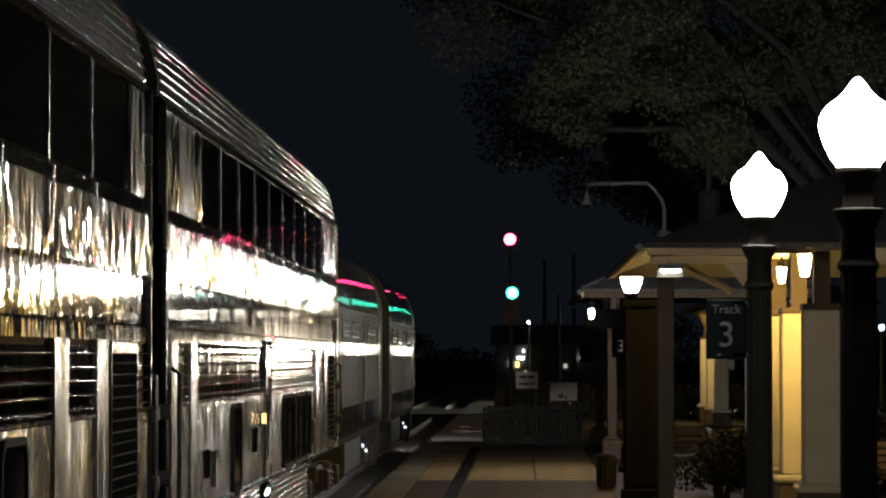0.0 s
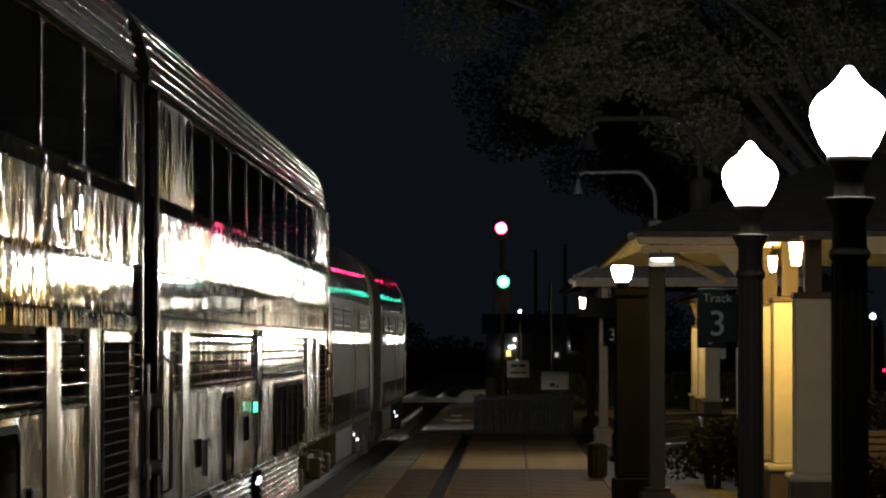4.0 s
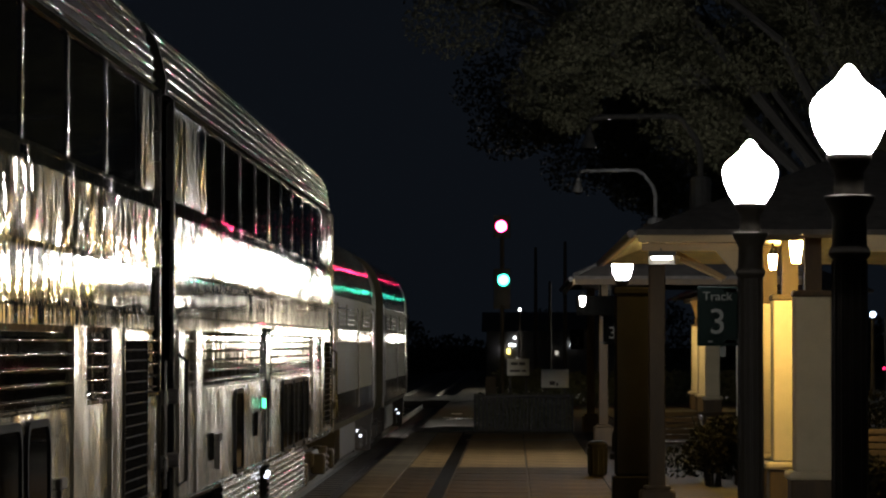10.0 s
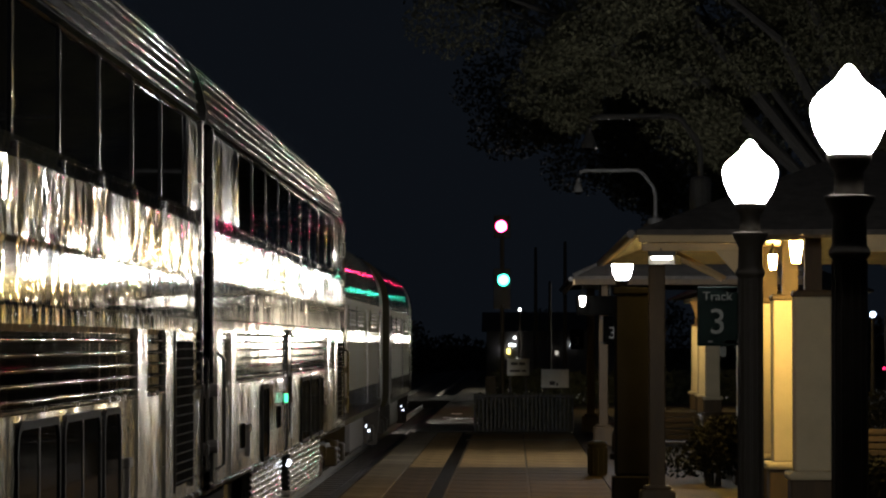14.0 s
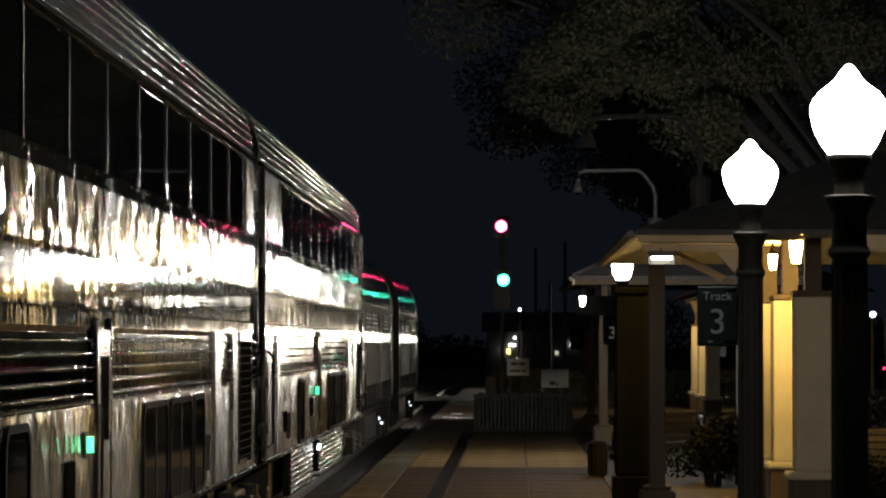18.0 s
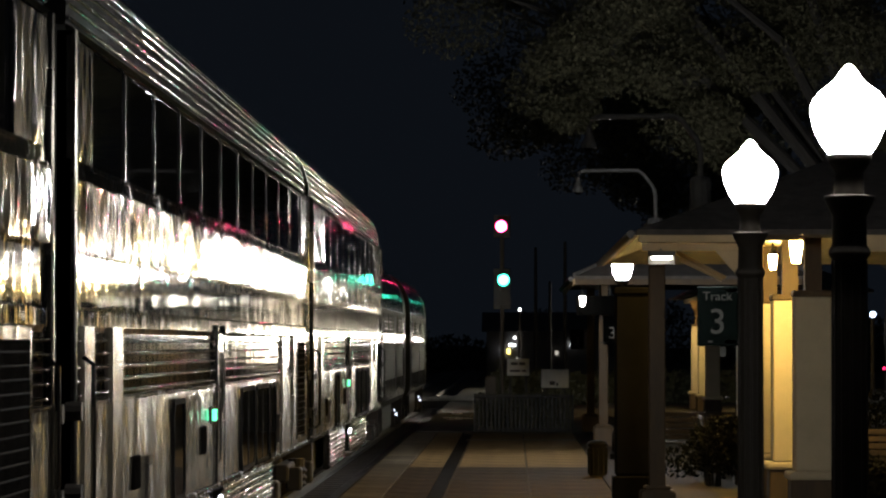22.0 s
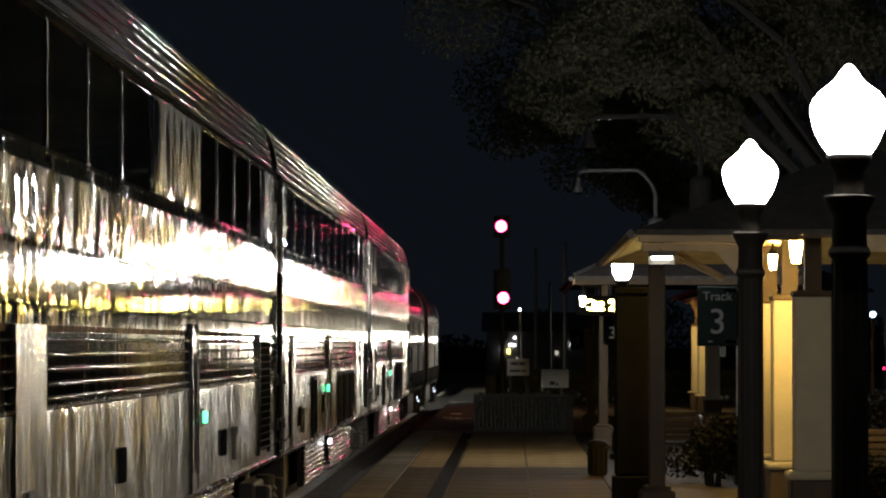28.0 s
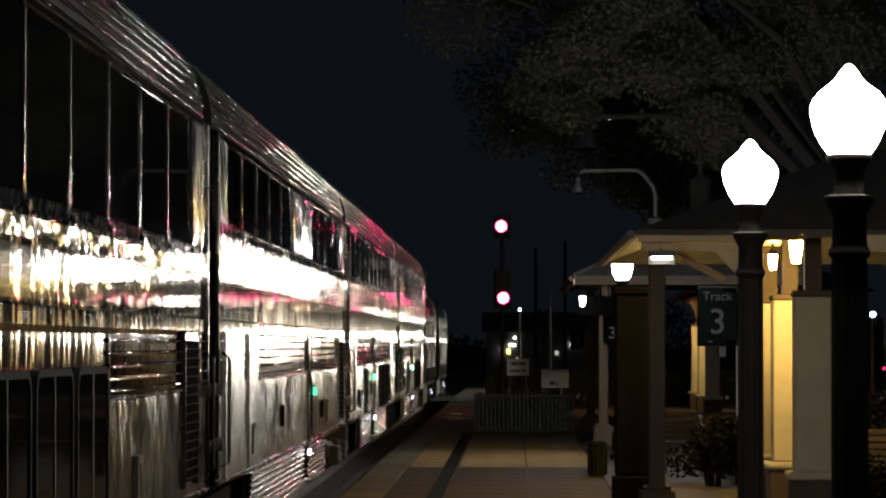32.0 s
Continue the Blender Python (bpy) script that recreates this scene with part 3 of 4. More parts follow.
def half_drum(r, h, side):
    """Half of a short upright round drum, on the side of +x or -x."""
    n = 8
    ang = [(-pi / 2 + pi * i / n) for i in range(n + 1)]
    v = [(side * r * cos(t), r * sin(t), z) for z in (-h / 2, h / 2) for t in ang]
    m = n + 1
    f = [(i, i + 1, i + 1 + m, i + m) for i in range(n)] + [tuple(range(m)), tuple(range(m, 2 * m))]
    return v, f


FRONT = GAP + CAR          # the gap between the first coach and the locomotives
LOWER_A = dict(ribs=[(0.6, 0.95), (1.55, 2.5), (3.25, 10.9), (11.85, 20.0), (20.75, 22.05), (24.45, 25.3)], windows=[(6.85, 7.75, 1.12, 1.85), (13.9, 18.9, 1.12, 1.86, (15.78, 17.85))])
coach(GAP, "two-level stainless steel sleeping coach behind the locomotives", (3.8, 22.6, 2.08), 3.46, [], LOWER_A, [(10.98, 11.75)], [(0.98, 1.5), (2.55, 3.2), (20.05, 20.7), (22.1, 22.74)], [(22.84, 24.35)], 10.35, [(12.4, 19.2), (6.0, 10.8)])
coach(GAP - CAR, "two-level stainless steel passenger coach with dark windows", (1.63, 24.2, 2.05), 3.46, [], LOWER_A, [(10.98, 11.75)], [(0.98, 1.5), (2.55, 3.2), (20.05, 20.7), (22.1, 22.74)], [(22.84, 24.35)], 10.35, [(12.4, 19.2), (6.0, 10.8)])
LOWER_C = dict(ribs=[(0.6, 1.25), (3.65, 4.3), (5.7, 14.7), (15.6, 22.6), (24.4, 25.4)], windows=[])
coach(GAP - 2 * CAR, "two-level stainless steel coach with plain lower sides", (1.9, 23.9, 2.0), 3.46, [(12.0, 15.95)], LOWER_C, [(14.85, 15.45)], [(1.3, 3.6), (4.32, 5.6)], [(22.75, 24.3)], 15.8, [(5.4, 14.8), (15.8, 20.0)], ROOF_DIMMER)
LOWER_D = dict(steel=DARK_GRIMY_STEEL, belt=[(0.52, 6.4), (17.75, 25.38)], ribs=[(17.75, 23.0), (24.4, 25.4)], windows=[(8.0, 11.8, 1.14, 2.14, (9.9,)), (12.0, 17.55, 1.14, 2.14, (13.9, 15.8))])
coach(GAP - 3 * CAR, "two-level stainless steel lounge coach with tall upper windows", (1.5, 24.15, 2.06), 3.16, [], LOWER_D, [(6.6, 7.7)], [(5.5, 6.0)], [(23.1, 24.25)], 0, [(8, 18)], ROOF_DIMMEST)


def locomotive(y, label, leading=False):
    """A streamlined diesel locomotive with a sloping nose ahead; its origin is at its rear coupler."""
    lo = thing("diesel_locomotive", TRACK, y, 0, label, "locomotive", "cars of the train")
    moving.append((lo, y))
    right = [(1.42, 0.95), (1.5, 1.1), (1.52, 1.3), (1.52, 2.2), (1.52, 2.9), (1.52, 3.08)] + [(1.52 * cos(pi / 2 * i / 16) ** 0.55, 3.12 + 1.16 * sin(pi / 2 * i / 16) ** 0.95) for i in range(16)] + [(0, 4.28)]
    outline = right + [(-x, z) for x, z in reversed(right[:-1])]
    hull = Shape().along(outline, 0.4, 15.6)
    hull.mi = [1 if max(hull.v[i][2] for i in q) < 3.09 else 0 for q in hull.f]
    part("body", hull, [LOCO, LOCO_MATT], lo, smooth=True)
    # Added glossy strip on the matt side: confines the white reflection to a band.
    part("belt", Shape().sheet(1.515, 1.526, 0.5, 15.4, 2.36, 2.56, BUCKLED, y, 0.06, 0.05), LOCO, lo, "glossy strip added to hold the white reflection", smooth=True)
    # cab and nose
    cab = Shape()
    secs = [(15.6, 1.0, 1.0), (17.6, 1.0, 0.985), (18.6, 0.97, 0.80), (20.1, 0.86, 0.66), (20.55, 0.74, 0.58)]
    n = len(outline)
    v, f = [], []
    for yy, kx, kz in secs:
        v += [(x * kx, yy, 0.95 + (z - 0.95) * kz) for x, z in outline]
    for j in range(len(secs) - 1):
        f += [(j * n + i, j * n + (i + 1) % n, j * n + n + (i + 1) % n, j * n + n + i) for i in range(n)]
    f += [tuple(range(n)), tuple(range((len(secs) - 1) * n, len(secs) * n))]
    part("cab", Shape().add(v, f), LOCO_MATT, lo, smooth=True)
    part("cab_window", Shape().box(1.47, 1.512, 16.4, 17.4, 2.7, 3.2, 0.01), GLASS, lo)
    part("cab_door", Shape().box(1.5, 1.53, 15.5, 16.2, 1.1, 3.0, 0.01), LOCO, lo)
    part("windscreen", Shape().across([(17.75, 3.98), (18.62, 3.35), (18.60, 3.28), (17.70, 3.92)], -1.1, 1.1), GLASS, lo)
    for p0, p1 in ((2.0, 4.2), (5.0, 7.4), (11.0, 13.6)):
        g = part("grille", Shape().box(1.49, 1.532, p0, p1, 2.62, 2.98, 0.01), LOCO_MATT, lo)
        me = Shape().box(1.53, 1.545, p0 + 0.03, p1 - 0.03, 0, 0.025).mesh("grille_slat", [LOCO_DARK])
        for i in range(4):
            o = part("grille_slat", me, LOCO_DARK, g)
            o.location.z = 2.64 + i * 0.08
    part("body_stripe", Shape().box(1.5, 1.527, 0.5, 15.4, 1.1, 1.55), LOCO_DARK, lo, "dark blue painted stripe")
    for yy in (0.5, 8.8, 15.2):
        part("side_handrail", Shape().tube([(1.5, yy, 1.2), (1.56, yy, 1.25), (1.56, yy, 2.9), (1.5, yy, 3.0)], 0.015, 6), GALV, lo)
    part("panel_joint", Shape().box(1.5, 1.536, 0.42, 0.62, 1.0, 3.15, 0.01), GALV, lo)
    part("fuel_tank", Shape().box(-1.3, 1.3, 7.2, 13.2, 0.3, 0.95, 0.08), IRON, lo)
    part("step_light", Shape().box(1.5, 1.52, 9.3, 9.34, 0.78, 0.83), STEP_GLOW, lo, "small lit step light")
    part("step_light", Shape().box(1.5, 1.54, 10.4, 10.45, 0.67, 0.71), STEP_GLOW, lo, "small lit step light")
    part("roof_fan", Shape().disc((0, 4.0, 4.3), 0.7, 0.14, "z", 20), LOCO_DARK, lo)
    part("roof_fan", Shape().disc((0, 6.2, 4.3), 0.7, 0.14, "z", 20), LOCO_DARK, lo)
    part("exhaust", Shape().box(-0.4, 0.4, 9.4, 10.6, 4.2, 4.4, 0.03), LOCO_DARK, lo)
    part("coupler", Shape().box(-0.2, 0.2, -0.1, 0.6, 0.7, 1.0, 0.03), IRON, lo)
    part("plough", Shape().along([(-1.3, 0.15), (1.3, 0.15), (1.35, 0.95), (-1.35, 0.95)], 20.1, 20.5), IRON, lo)
    if leading:
        for x, z in ((-0.14, 2.62), (0.14, 2.62), (-0.75, 1.35), (0.75, 1.35)):
            hl = part("headlight", Shape().disc((x, 20.56, z), 0.11, 0.02, "y", 16), HEADLIGHT, lo, "lit white headlight")
            part("headlight_ring", Shape().disc((x, 20.54, z), 0.14, 0.05, "y", 16), IRON, hl)
    truck(lo, 3.6)
    truck(lo, 16.6)
    return lo


locomotive(FRONT, "grey diesel locomotive coupled before the first coach")
locomotive(FRONT + 21.0, "grey streamlined leading diesel locomotive", True)


# ---- platform lamps ----
def lamp_post(x, y, z0, label, h=3.845, k=1.0, slim=1.0, glow=GLOBE_GLOW):
    lp = thing("lamp_post", x, y, z0, label, "street lamp", "acorn lamps along the platform")
    b = h - 0.805
    part("base", Shape().lathe([(0.24, 0), (0.24, 0.12), (0.2, 0.16), (0.19, 0.5), (0.14, 0.6), (0.12, 0.64)], 16), LAMP_IRON, lp)
    sh = Shape()
    prof = [(0.105 * slim, 0.6), (0.1 * slim, b - 0.35)]
    sh.lathe(prof, 16)
    part("shaft", sh, LAMP_IRON, lp, smooth=True)
    for i in range(12):
        a = 2 * pi * i / 12
        part("flute", Shape().tube([(0.1 * slim * cos(a), 0.1 * slim * sin(a), 0.66), (0.096 * slim * cos(a), 0.096 * slim * sin(a), b - 0.36)], 0.012 * slim, 5), LAMP_IRON, lp)
    part("capital", Shape().lathe([(0.1, b - 0.36), (0.125, b - 0.33), (0.125, b - 0.3), (0.105, b - 0.27), (0.1, b - 0.1), (0.12, b - 0.06), (0.15, b), (0.15, b + 0.02), (0.1, b + 0.03)], 18), LAMP_IRON, lp, smooth=True)
    part("collar", Shape().lathe([(0.09, b + 0.02), (0.085, b + 0.16), (0.11, b + 0.2), (0.135, b + 0.24), (0.135, b + 0.27), (0.1, b + 0.275)], 18), LAMP_IRON, lp, smooth=True)
    g = b + 0.27
    prof = [(0.122, 0.0), (0.172, 0.07), (0.212, 0.16), (0.23, 0.235), (0.228, 0.28), (0.212, 0.325), (0.17, 0.375), (0.115, 0.412), (0.078, 0.45), (0.05, 0.492), (0.024, 0.525), (0.008, 0.535)]
    part("globe", Shape().lathe([(r * k, z) for r, z in prof], 24, (0, 0, g)), glow, lp, "lit acorn-shaped glass globe", smooth=True)
    return lp


LP = [(1.995, 21.2, 3.79, 1.0, 1.0), (1.992, 30.0, 3.845, 1.0, 1.0), (2.0, 65.4, 3.84, 0.8, 0.5)]
for x, y, h, k, slim in LP:
    lamp_post(x, y, PLATFORM, "dark cast-iron lamp post with a lit acorn globe", h, k, slim, COOL_GLOBE if slim < 1 else GLOBE_GLOW)


def track_sign(x, y, z, size, word, side=1):
    s = thing("track_sign", x, y, z, "dark green hanging sign with the number three", "sign", "track number signs")
    w, h = 0.34 * size, 0.5 * size
    # Same paint on every sign: far ones' dimness is put into darker colours.
    part("panel", Shape().box(-w / 2, w / 2, -0.012, 0.012, -h / 2, h / 2, 0.008), SIGN_GREEN if word else MATT, s)
    n = part("numeral", letters("3", 0.3 * size, 0.003, SIGN_WHITE if word else GREYTEXT), SIGN_WHITE, s, "white number 3")
    n.location = (0, -0.016, -0.055 * size)
    if word:
        t = part("word", letters("Track", 0.105 * size, 0.003, SIGN_WHITE), SIGN_WHITE, s, "white word Track")
        t.location = (0.0, -0.016, 0.165 * size)
        part("tag", Shape().box(0.02, 0.07, -0.008, 0.008, -h / 2 - 0.09, -h / 2 - 0.005), SIGN_WHITE, s, "small pale tag")
        part("small_mark", Shape().box(-0.08, -0.04, -0.018, -0.012, -h / 2 + 0.03, -h / 2 + 0.045), GREYTEXT, s)
    for zz in (h / 2 - 0.05, -h / 2 + 0.02):
        part("bracket", Shape().box(side * (w / 2 - 0.02) - 0.09, side * (w / 2 - 0.02) + 0.09, -0.012, 0.012, zz, zz + 0.03), PAINT_BLACK, s)
    return s


def place(px, py, d):
    """The place d metres down the track that the lens sees at these units across and down the picture."""
    return ((px - 908) / 6315 * d, d, EYE + (609 - py) / 6315 * d)


track_sign(*place(1269, 560, 30.0), 1.0, True)
track_sign(*place(1083.5, 585, 73.8), 1.15, False, -1)
track_sign(*place(1021, 601, 85.4), 0.95, False)


# ---- timber posts of the shelters ----
def timber_post(x, y, top, label):
    p = thing("shelter_post", x, y, PLATFORM, label, "post", "shelter posts")
    part("shaft", Shape().box(-0.095, 0.095, -0.095, 0.095, 0.45, top - PLATFORM, 0.012), PAINT_BROWN, p)
    part("plinth", Shape().box(-0.21, 0.21, -0.21, 0.21, 0, 0.42, 0.03), PAINT_BROWN, p)
    part("plinth_cap", Shape().box(-0.16, 0.16, -0.16, 0.16, 0.42, 0.47, 0.02), PAINT_BROWN, p)
    return p


timber_post(1.69, 42.0, 3.7, "brown painted timber shelter post on a plinth")
timber_post(1.87, 74.0, 3.75, "brown painted timber post beside the display")
timber_post(1.86, 85.6, 3.75, "brown painted timber post")

# ---- shelter beside the platform: hipped roof, cream fascia, colonnade ----
def hip_roof(sh, w0, w1, e0, e1, ez, rise=1.15, run=3.4):
    r = Shape()
    mid = (w0 + w1) / 2
    v = [(w0, e0, ez), (w1, e0, ez), (w1, e1, ez), (w0, e1, ez), (mid, e0 + run, ez + rise), (mid, e1 - run, ez + rise)]
    v += [(x, y, z - 0.06) for x, y, z in v]
    r.add(v, [(0, 1, 4), (1, 2, 5, 4), (2, 3, 5), (3, 0, 4, 5), (6, 10, 7), (7, 10, 11, 8), (8, 11, 9), (9, 11, 10, 6), (0, 6, 7, 1), (1, 7, 8, 2), (2, 8, 9, 3), (3, 9, 6, 0)])
    part("roof", r, SHINGLE, sh, "dark shingled hipped roof")


shelter = thing("platform_shelter", 0, 0, 0, "cream-trimmed open shelter with dark hipped roof", "shelter", "platform shelters")
E0, E1, W0, EZ = 41.5, 57.0, 1.44, 3.66
hip_roof(shelter, W0, 7.4, E0, E1, EZ)
part("fascia", Shape().box(W0 + 0.02, 2.72, E0 - 0.03, E0 + 0.03, EZ - 0.15, EZ - 0.065, 0.008), CREAM, shelter)
part("fascia", Shape().box(W0 + 0.06, 2.74, E0 + 0.05, E0 + 0.1, EZ - 0.25, EZ - 0.16, 0.008), CREAM, shelter)
part("fascia", Shape().box(4.1, 7.3, E0 - 0.03, E0 + 0.03, EZ - 0.26, EZ - 0.065, 0.008), CREAM, shelter)
part("side_fascia", Shape().box(W0 - 0.03, W0 + 0.02, E0 + 0.1, E1, EZ - 0.085, EZ - 0.062, 0.006), CREAM, shelter)
part("gutter", Shape().box(2.76, 4.05, E0 - 0.02, E0 + 0.04, EZ - 0.1, EZ - 0.065), PAINT_BROWN, shelter)
part("beam", Shape().box(3.5, 3.85, E0 + 0.9, E1 - 0.4, 3.74, 3.9, 0.01), CREAM, shelter)
part("beam", Shape().box(1.6, 3.5, E0 + 2.2, E0 + 2.36, 3.6, 3.8, 0.01), PAINT_BROWN, shelter)
part("knee_brace", Shape().along([(2.36, EZ - 0.25), (2.72, EZ - 0.25), (2.72, EZ - 0.62), (2.68, EZ - 0.62)], E0 + 0.06, E0 + 0.16), CREAM, shelter, "cream curved timber brace")
part("brace_post", Shape().box(2.66, 2.78, E0 + 0.17, E0 + 0.29, PLATFORM, EZ - 0.2, 0.01), PAINT_BROWN, shelter)
part("rafter", Shape().tube([(2.0, E0 + 1.2, EZ - 0.32), (2.5, E0 + 1.2, EZ - 0.56)], 0.03, 6), CREAM, shelter)
part("rafter", Shape().tube([(2.02, E0 + 2.6, EZ - 0.2), (2.62, E0 + 2.6, EZ - 0.52)], 0.03, 6), CREAM, shelter)
part("brace_end", Shape().box(3.78, 3.88, E0 + 0.3, E0 + 0.4, EZ - 0.42, EZ - 0.06, 0.01), CREAM, shelter)
part("side_gutter", Shape().tube([(W0 - 0.06, E0 + 0.2, EZ - 0.05), (W0 - 0.06, E1, EZ - 0.05)], 0.05, 10), GALV, shelter, "grey metal gutter", smooth=True)
shelter2 = thing("platform_shelter", 0, 0, 0, "further open shelter with dark hipped roof", "shelter", "platform shelters")
hip_roof(shelter2, 1.25, 6.2, 73.0, 88.0, 3.72)
for x in (1.25, 6.2):
    part("hip_cap", Shape().tube([(x, 73.0, 3.74), (3.725, 76.4, 4.89)], 0.045, 6), GALV, shelter2, "grey metal hip flashing")
part("side_gutter", Shape().tube([(1.18, 73.0, 3.66), (1.18, 88.0, 3.66)], 0.05, 10), GALV, shelter2, "grey metal gutter", smooth=True)
part("side_fascia", Shape().box(1.22, 1.27, 73.0, 88.0, 3.54, 3.655, 0.008), CREAM, shelter2)
part("fascia", Shape().box(1.27, 6.1, 72.98, 73.04, 3.54, 3.655, 0.008), PAINT_BROWN, shelter2)
part("beam", Shape().box(1.7, 2.05, 73.4, 87.4, 3.66, 3.78, 0.01), PAINT_BROWN, shelter2)


def column(x, y, material, label, group="shelter columns", h=3.3, w=0.45):
    c = thing("column", x, y, 0.16, label, "column", group)
    part("pedestal", Shape().box(-w * 0.62, w * 0.62, -w * 0.62, w * 0.62, 0, 0.5, 0.02), PAINT_BROWN, c)
    part("pedestal_cap", Shape().box(-w * 0.72, w * 0.72, -w * 0.72, w * 0.72, 0.5, 0.6, 0.03), material, c)
    part("shaft", Shape().box(-w / 2, w / 2, -w / 2, w / 2, 0.6, h - 0.55, 0.02), material, c)
    part("capital", Shape().box(-w * 0.54, w * 0.54, -w * 0.54, w * 0.54, h - 0.55, h - 0.47, 0.02).box(-w * 0.2, w * 0.26, -w * 0.26, w * 0.26, h - 0.47, 3.58), PAINT_BROWN, c)
    return c


column(3.69, 44.2, PLASTER, "square pale plastered column on a pedestal")
column(3.69, 47.9, PLASTER, "square pale plastered column lit by a lantern")
column(3.69, 51.6, PLASTER, "square pale plastered column lit by a lantern")
column(3.69, 55.3, PLASTER, "square pale plastered column lit by a lantern")
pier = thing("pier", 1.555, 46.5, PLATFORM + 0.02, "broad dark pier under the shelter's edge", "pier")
part("shaft", Shape().box(-0.235, 0.235, -0.2, 0.2, 0.4, 2.75, 0.03), PIER_SHADE, pier)
part("plinth", Shape().box(-0.27, 0.27, -0.24, 0.24, 0, 0.4, 0.02), PIER_SHADE, pier)
part("capital", Shape().box(-0.26, 0.26, -0.23, 0.23, 2.75, 2.85, 0.02), PIER_SHADE, pier)


litter_bin = thing("litter_bin", 1.36, 57.6, PLATFORM, "small dark brown round litter bin at the platform's side", "bin")
part("body", Shape().lathe([(0.13, 0.0), (0.14, 0.03), (0.15, 0.45), (0.145, 0.48)], 20), BIN_BROWN, litter_bin, smooth=True)
part("lid", Shape().lathe([(0.165, 0.48), (0.165, 0.52), (0.13, 0.56), (0.06, 0.58)], 20), BIN_BROWN, litter_bin, "dark domed lid", smooth=True)
for i in range(12):
    a = 2 * pi * i / 12
    part("slat", Shape().tube([(0.145 * cos(a), 0.145 * sin(a), 0.04), (0.152 * cos(a), 0.152 * sin(a), 0.45)], 0.016, 5), BIN_BROWN, litter_bin)


def lantern(x, y, z, label, r=0.068, glow=None, group="warm lanterns", ceiling=3.76):
    l = thing("hanging_lantern", x, y, z, label, "lantern", group)
    part("cap", Shape().lathe([(r * 1.35, 0.15), (r * 0.9, 0.21), (r * 0.4, 0.25), (r * 0.2, 0.32), (0.01, 0.33)], 10), PAINT_BLACK, l)
    part("glass", Shape().lathe([(r * 0.7, 0.15 - r * 4), (r, 0.15 - r * 2), (r * 1.2, 0.15), (r * 0.5, 0.152)], 10), glow or LANTERN_GLOW, l, "glowing lantern glass")
    part("stem", Shape().tube([(0, 0, 0.3), (0, 0, max(0.34, ceiling - z))], 0.012, 6), PAINT_BLACK, l)
    return l


lantern(*place(1408, 449, 45.9), "lit amber lantern hanging before a column")
lantern(*place(1367, 471, 50.0), "lit amber lantern hanging between columns", 0.05)
lantern(*place(1031, 538, 73.3), "bright white lantern at the further shelter corner", 0.05, COOL_GLOW, "white lanterns", 3.745)
lantern(3.66, 54.0, 3.25, "lit amber lantern hanging between columns")


def tube_light(x, y, z, w, label):
    f = thing("tube_light", x, y, z, label, "ceiling lamp", "tube lights under the roofs")
    part("housing", Shape().box(-w / 2 - 0.03, w / 2 + 0.03, -0.09, 0.09, 0.03, 0.09, 0.01), GALV, f)
    # Added plate: keeps the tube's light off the timber post behind.
    part("reflector", Shape().box(-w / 2 - 0.03, w / 2 + 0.03, 0.075, 0.085, -0.06, 0.03), GALV, f)
    part("hanger", Shape().tube([(0, 0.08, 0.08), (0, 0.3, 0.12)], 0.012, 6), GALV, f)
    part("diffuser", Shape().along([(-w / 2, 0.03), (w / 2, 0.03), (w / 2 - 0.01, 0.0), (-w / 2 + 0.01, 0.0)], -0.07, 0.07), TUBE_GLOW, f, "glowing white diffuser")
    return f


tube_light(*place(1171, 459, 41.2), 0.24, "white tube light under the shelter roof")


# ---- scrolling display ----
DX, DY, DZ = place(1071.5, 541, 73.6)
display = thing("display_sign", DX, DY, DZ, "black platform display with scrolling yellow letters", "display")
WIN = 0.38
hs = Shape()
hs.box(-WIN - 0.2, WIN + 0.2, 0.0, 0.5, 0.16, 0.2).box(-WIN - 0.2, WIN + 0.2, 0.0, 0.5, -0.2, -0.16)
hs.box(-WIN - 0.22, -WIN - 0.2, 0.0, 0.5, -0.2, 0.2).box(WIN + 0.2, WIN + 0.22, 0.0, 0.5, -0.2, 0.2).box(-WIN - 0.2, WIN + 0.2, 0.5, 0.52, -0.2, 0.2)
part("housing", hs, MATT, display)
part("bezel", Shape().box(-WIN - 0.2, -WIN, -0.02, 0.0, -0.2, 0.2).box(WIN, WIN + 0.2, -0.02, 0.0, -0.2, 0.2).box(-WIN, WIN, -0.02, 0.0, 0.15, 0.2).box(-WIN, WIN, -0.02, 0.0, -0.2, -0.15), MATT, display)
part("back_panel", Shape().box(-WIN - 0.02, WIN + 0.02, 0.06, 0.07, -0.16, 0.16), MATT, display)
part("hanger", Shape().tube([(-0.1, 0.2, 0.2), (-0.1, 0.2, 0.6)], 0.025, 6), MATT, display)
scrolling = []
TEXT = [("S", 0), ("a", 1), ("t", 2), ("O", 4), ("c", 5), ("t", 6), ("2", 8), ("8", 9), ("7", 11), (":", 12), ("1", 13), ("4", 14), ("P", 16), ("M", 17), ("5", 14)]
for i, (ch, k) in enumerate(TEXT):
    o = part("led_letter", letters(ch, 0.3 if ch.isupper() or ch.isdigit() else 0.32, 0.004, LED, bold=0.008), LED, display, "glowing yellow letter")
    scrolling.append((o, i, ch, k))


# ---- signal ----
SX, SY, _ = place(888.5, 609, 127.0)
signal = thing("railway_signal", SX, SY, -0.16, "two-headed railway signal on a dark mast", "signal")
part("mast", Shape().lathe([(0.2, 0), (0.2, 0.1), (0.08, 0.14), (0.075, 6.4), (0.03, 6.42)], 12), IRON, signal)
part("base_block", Shape().box(-0.35, 0.35, -0.35, 0.35, -0.2, 0.35, 0.04), PALE, signal)
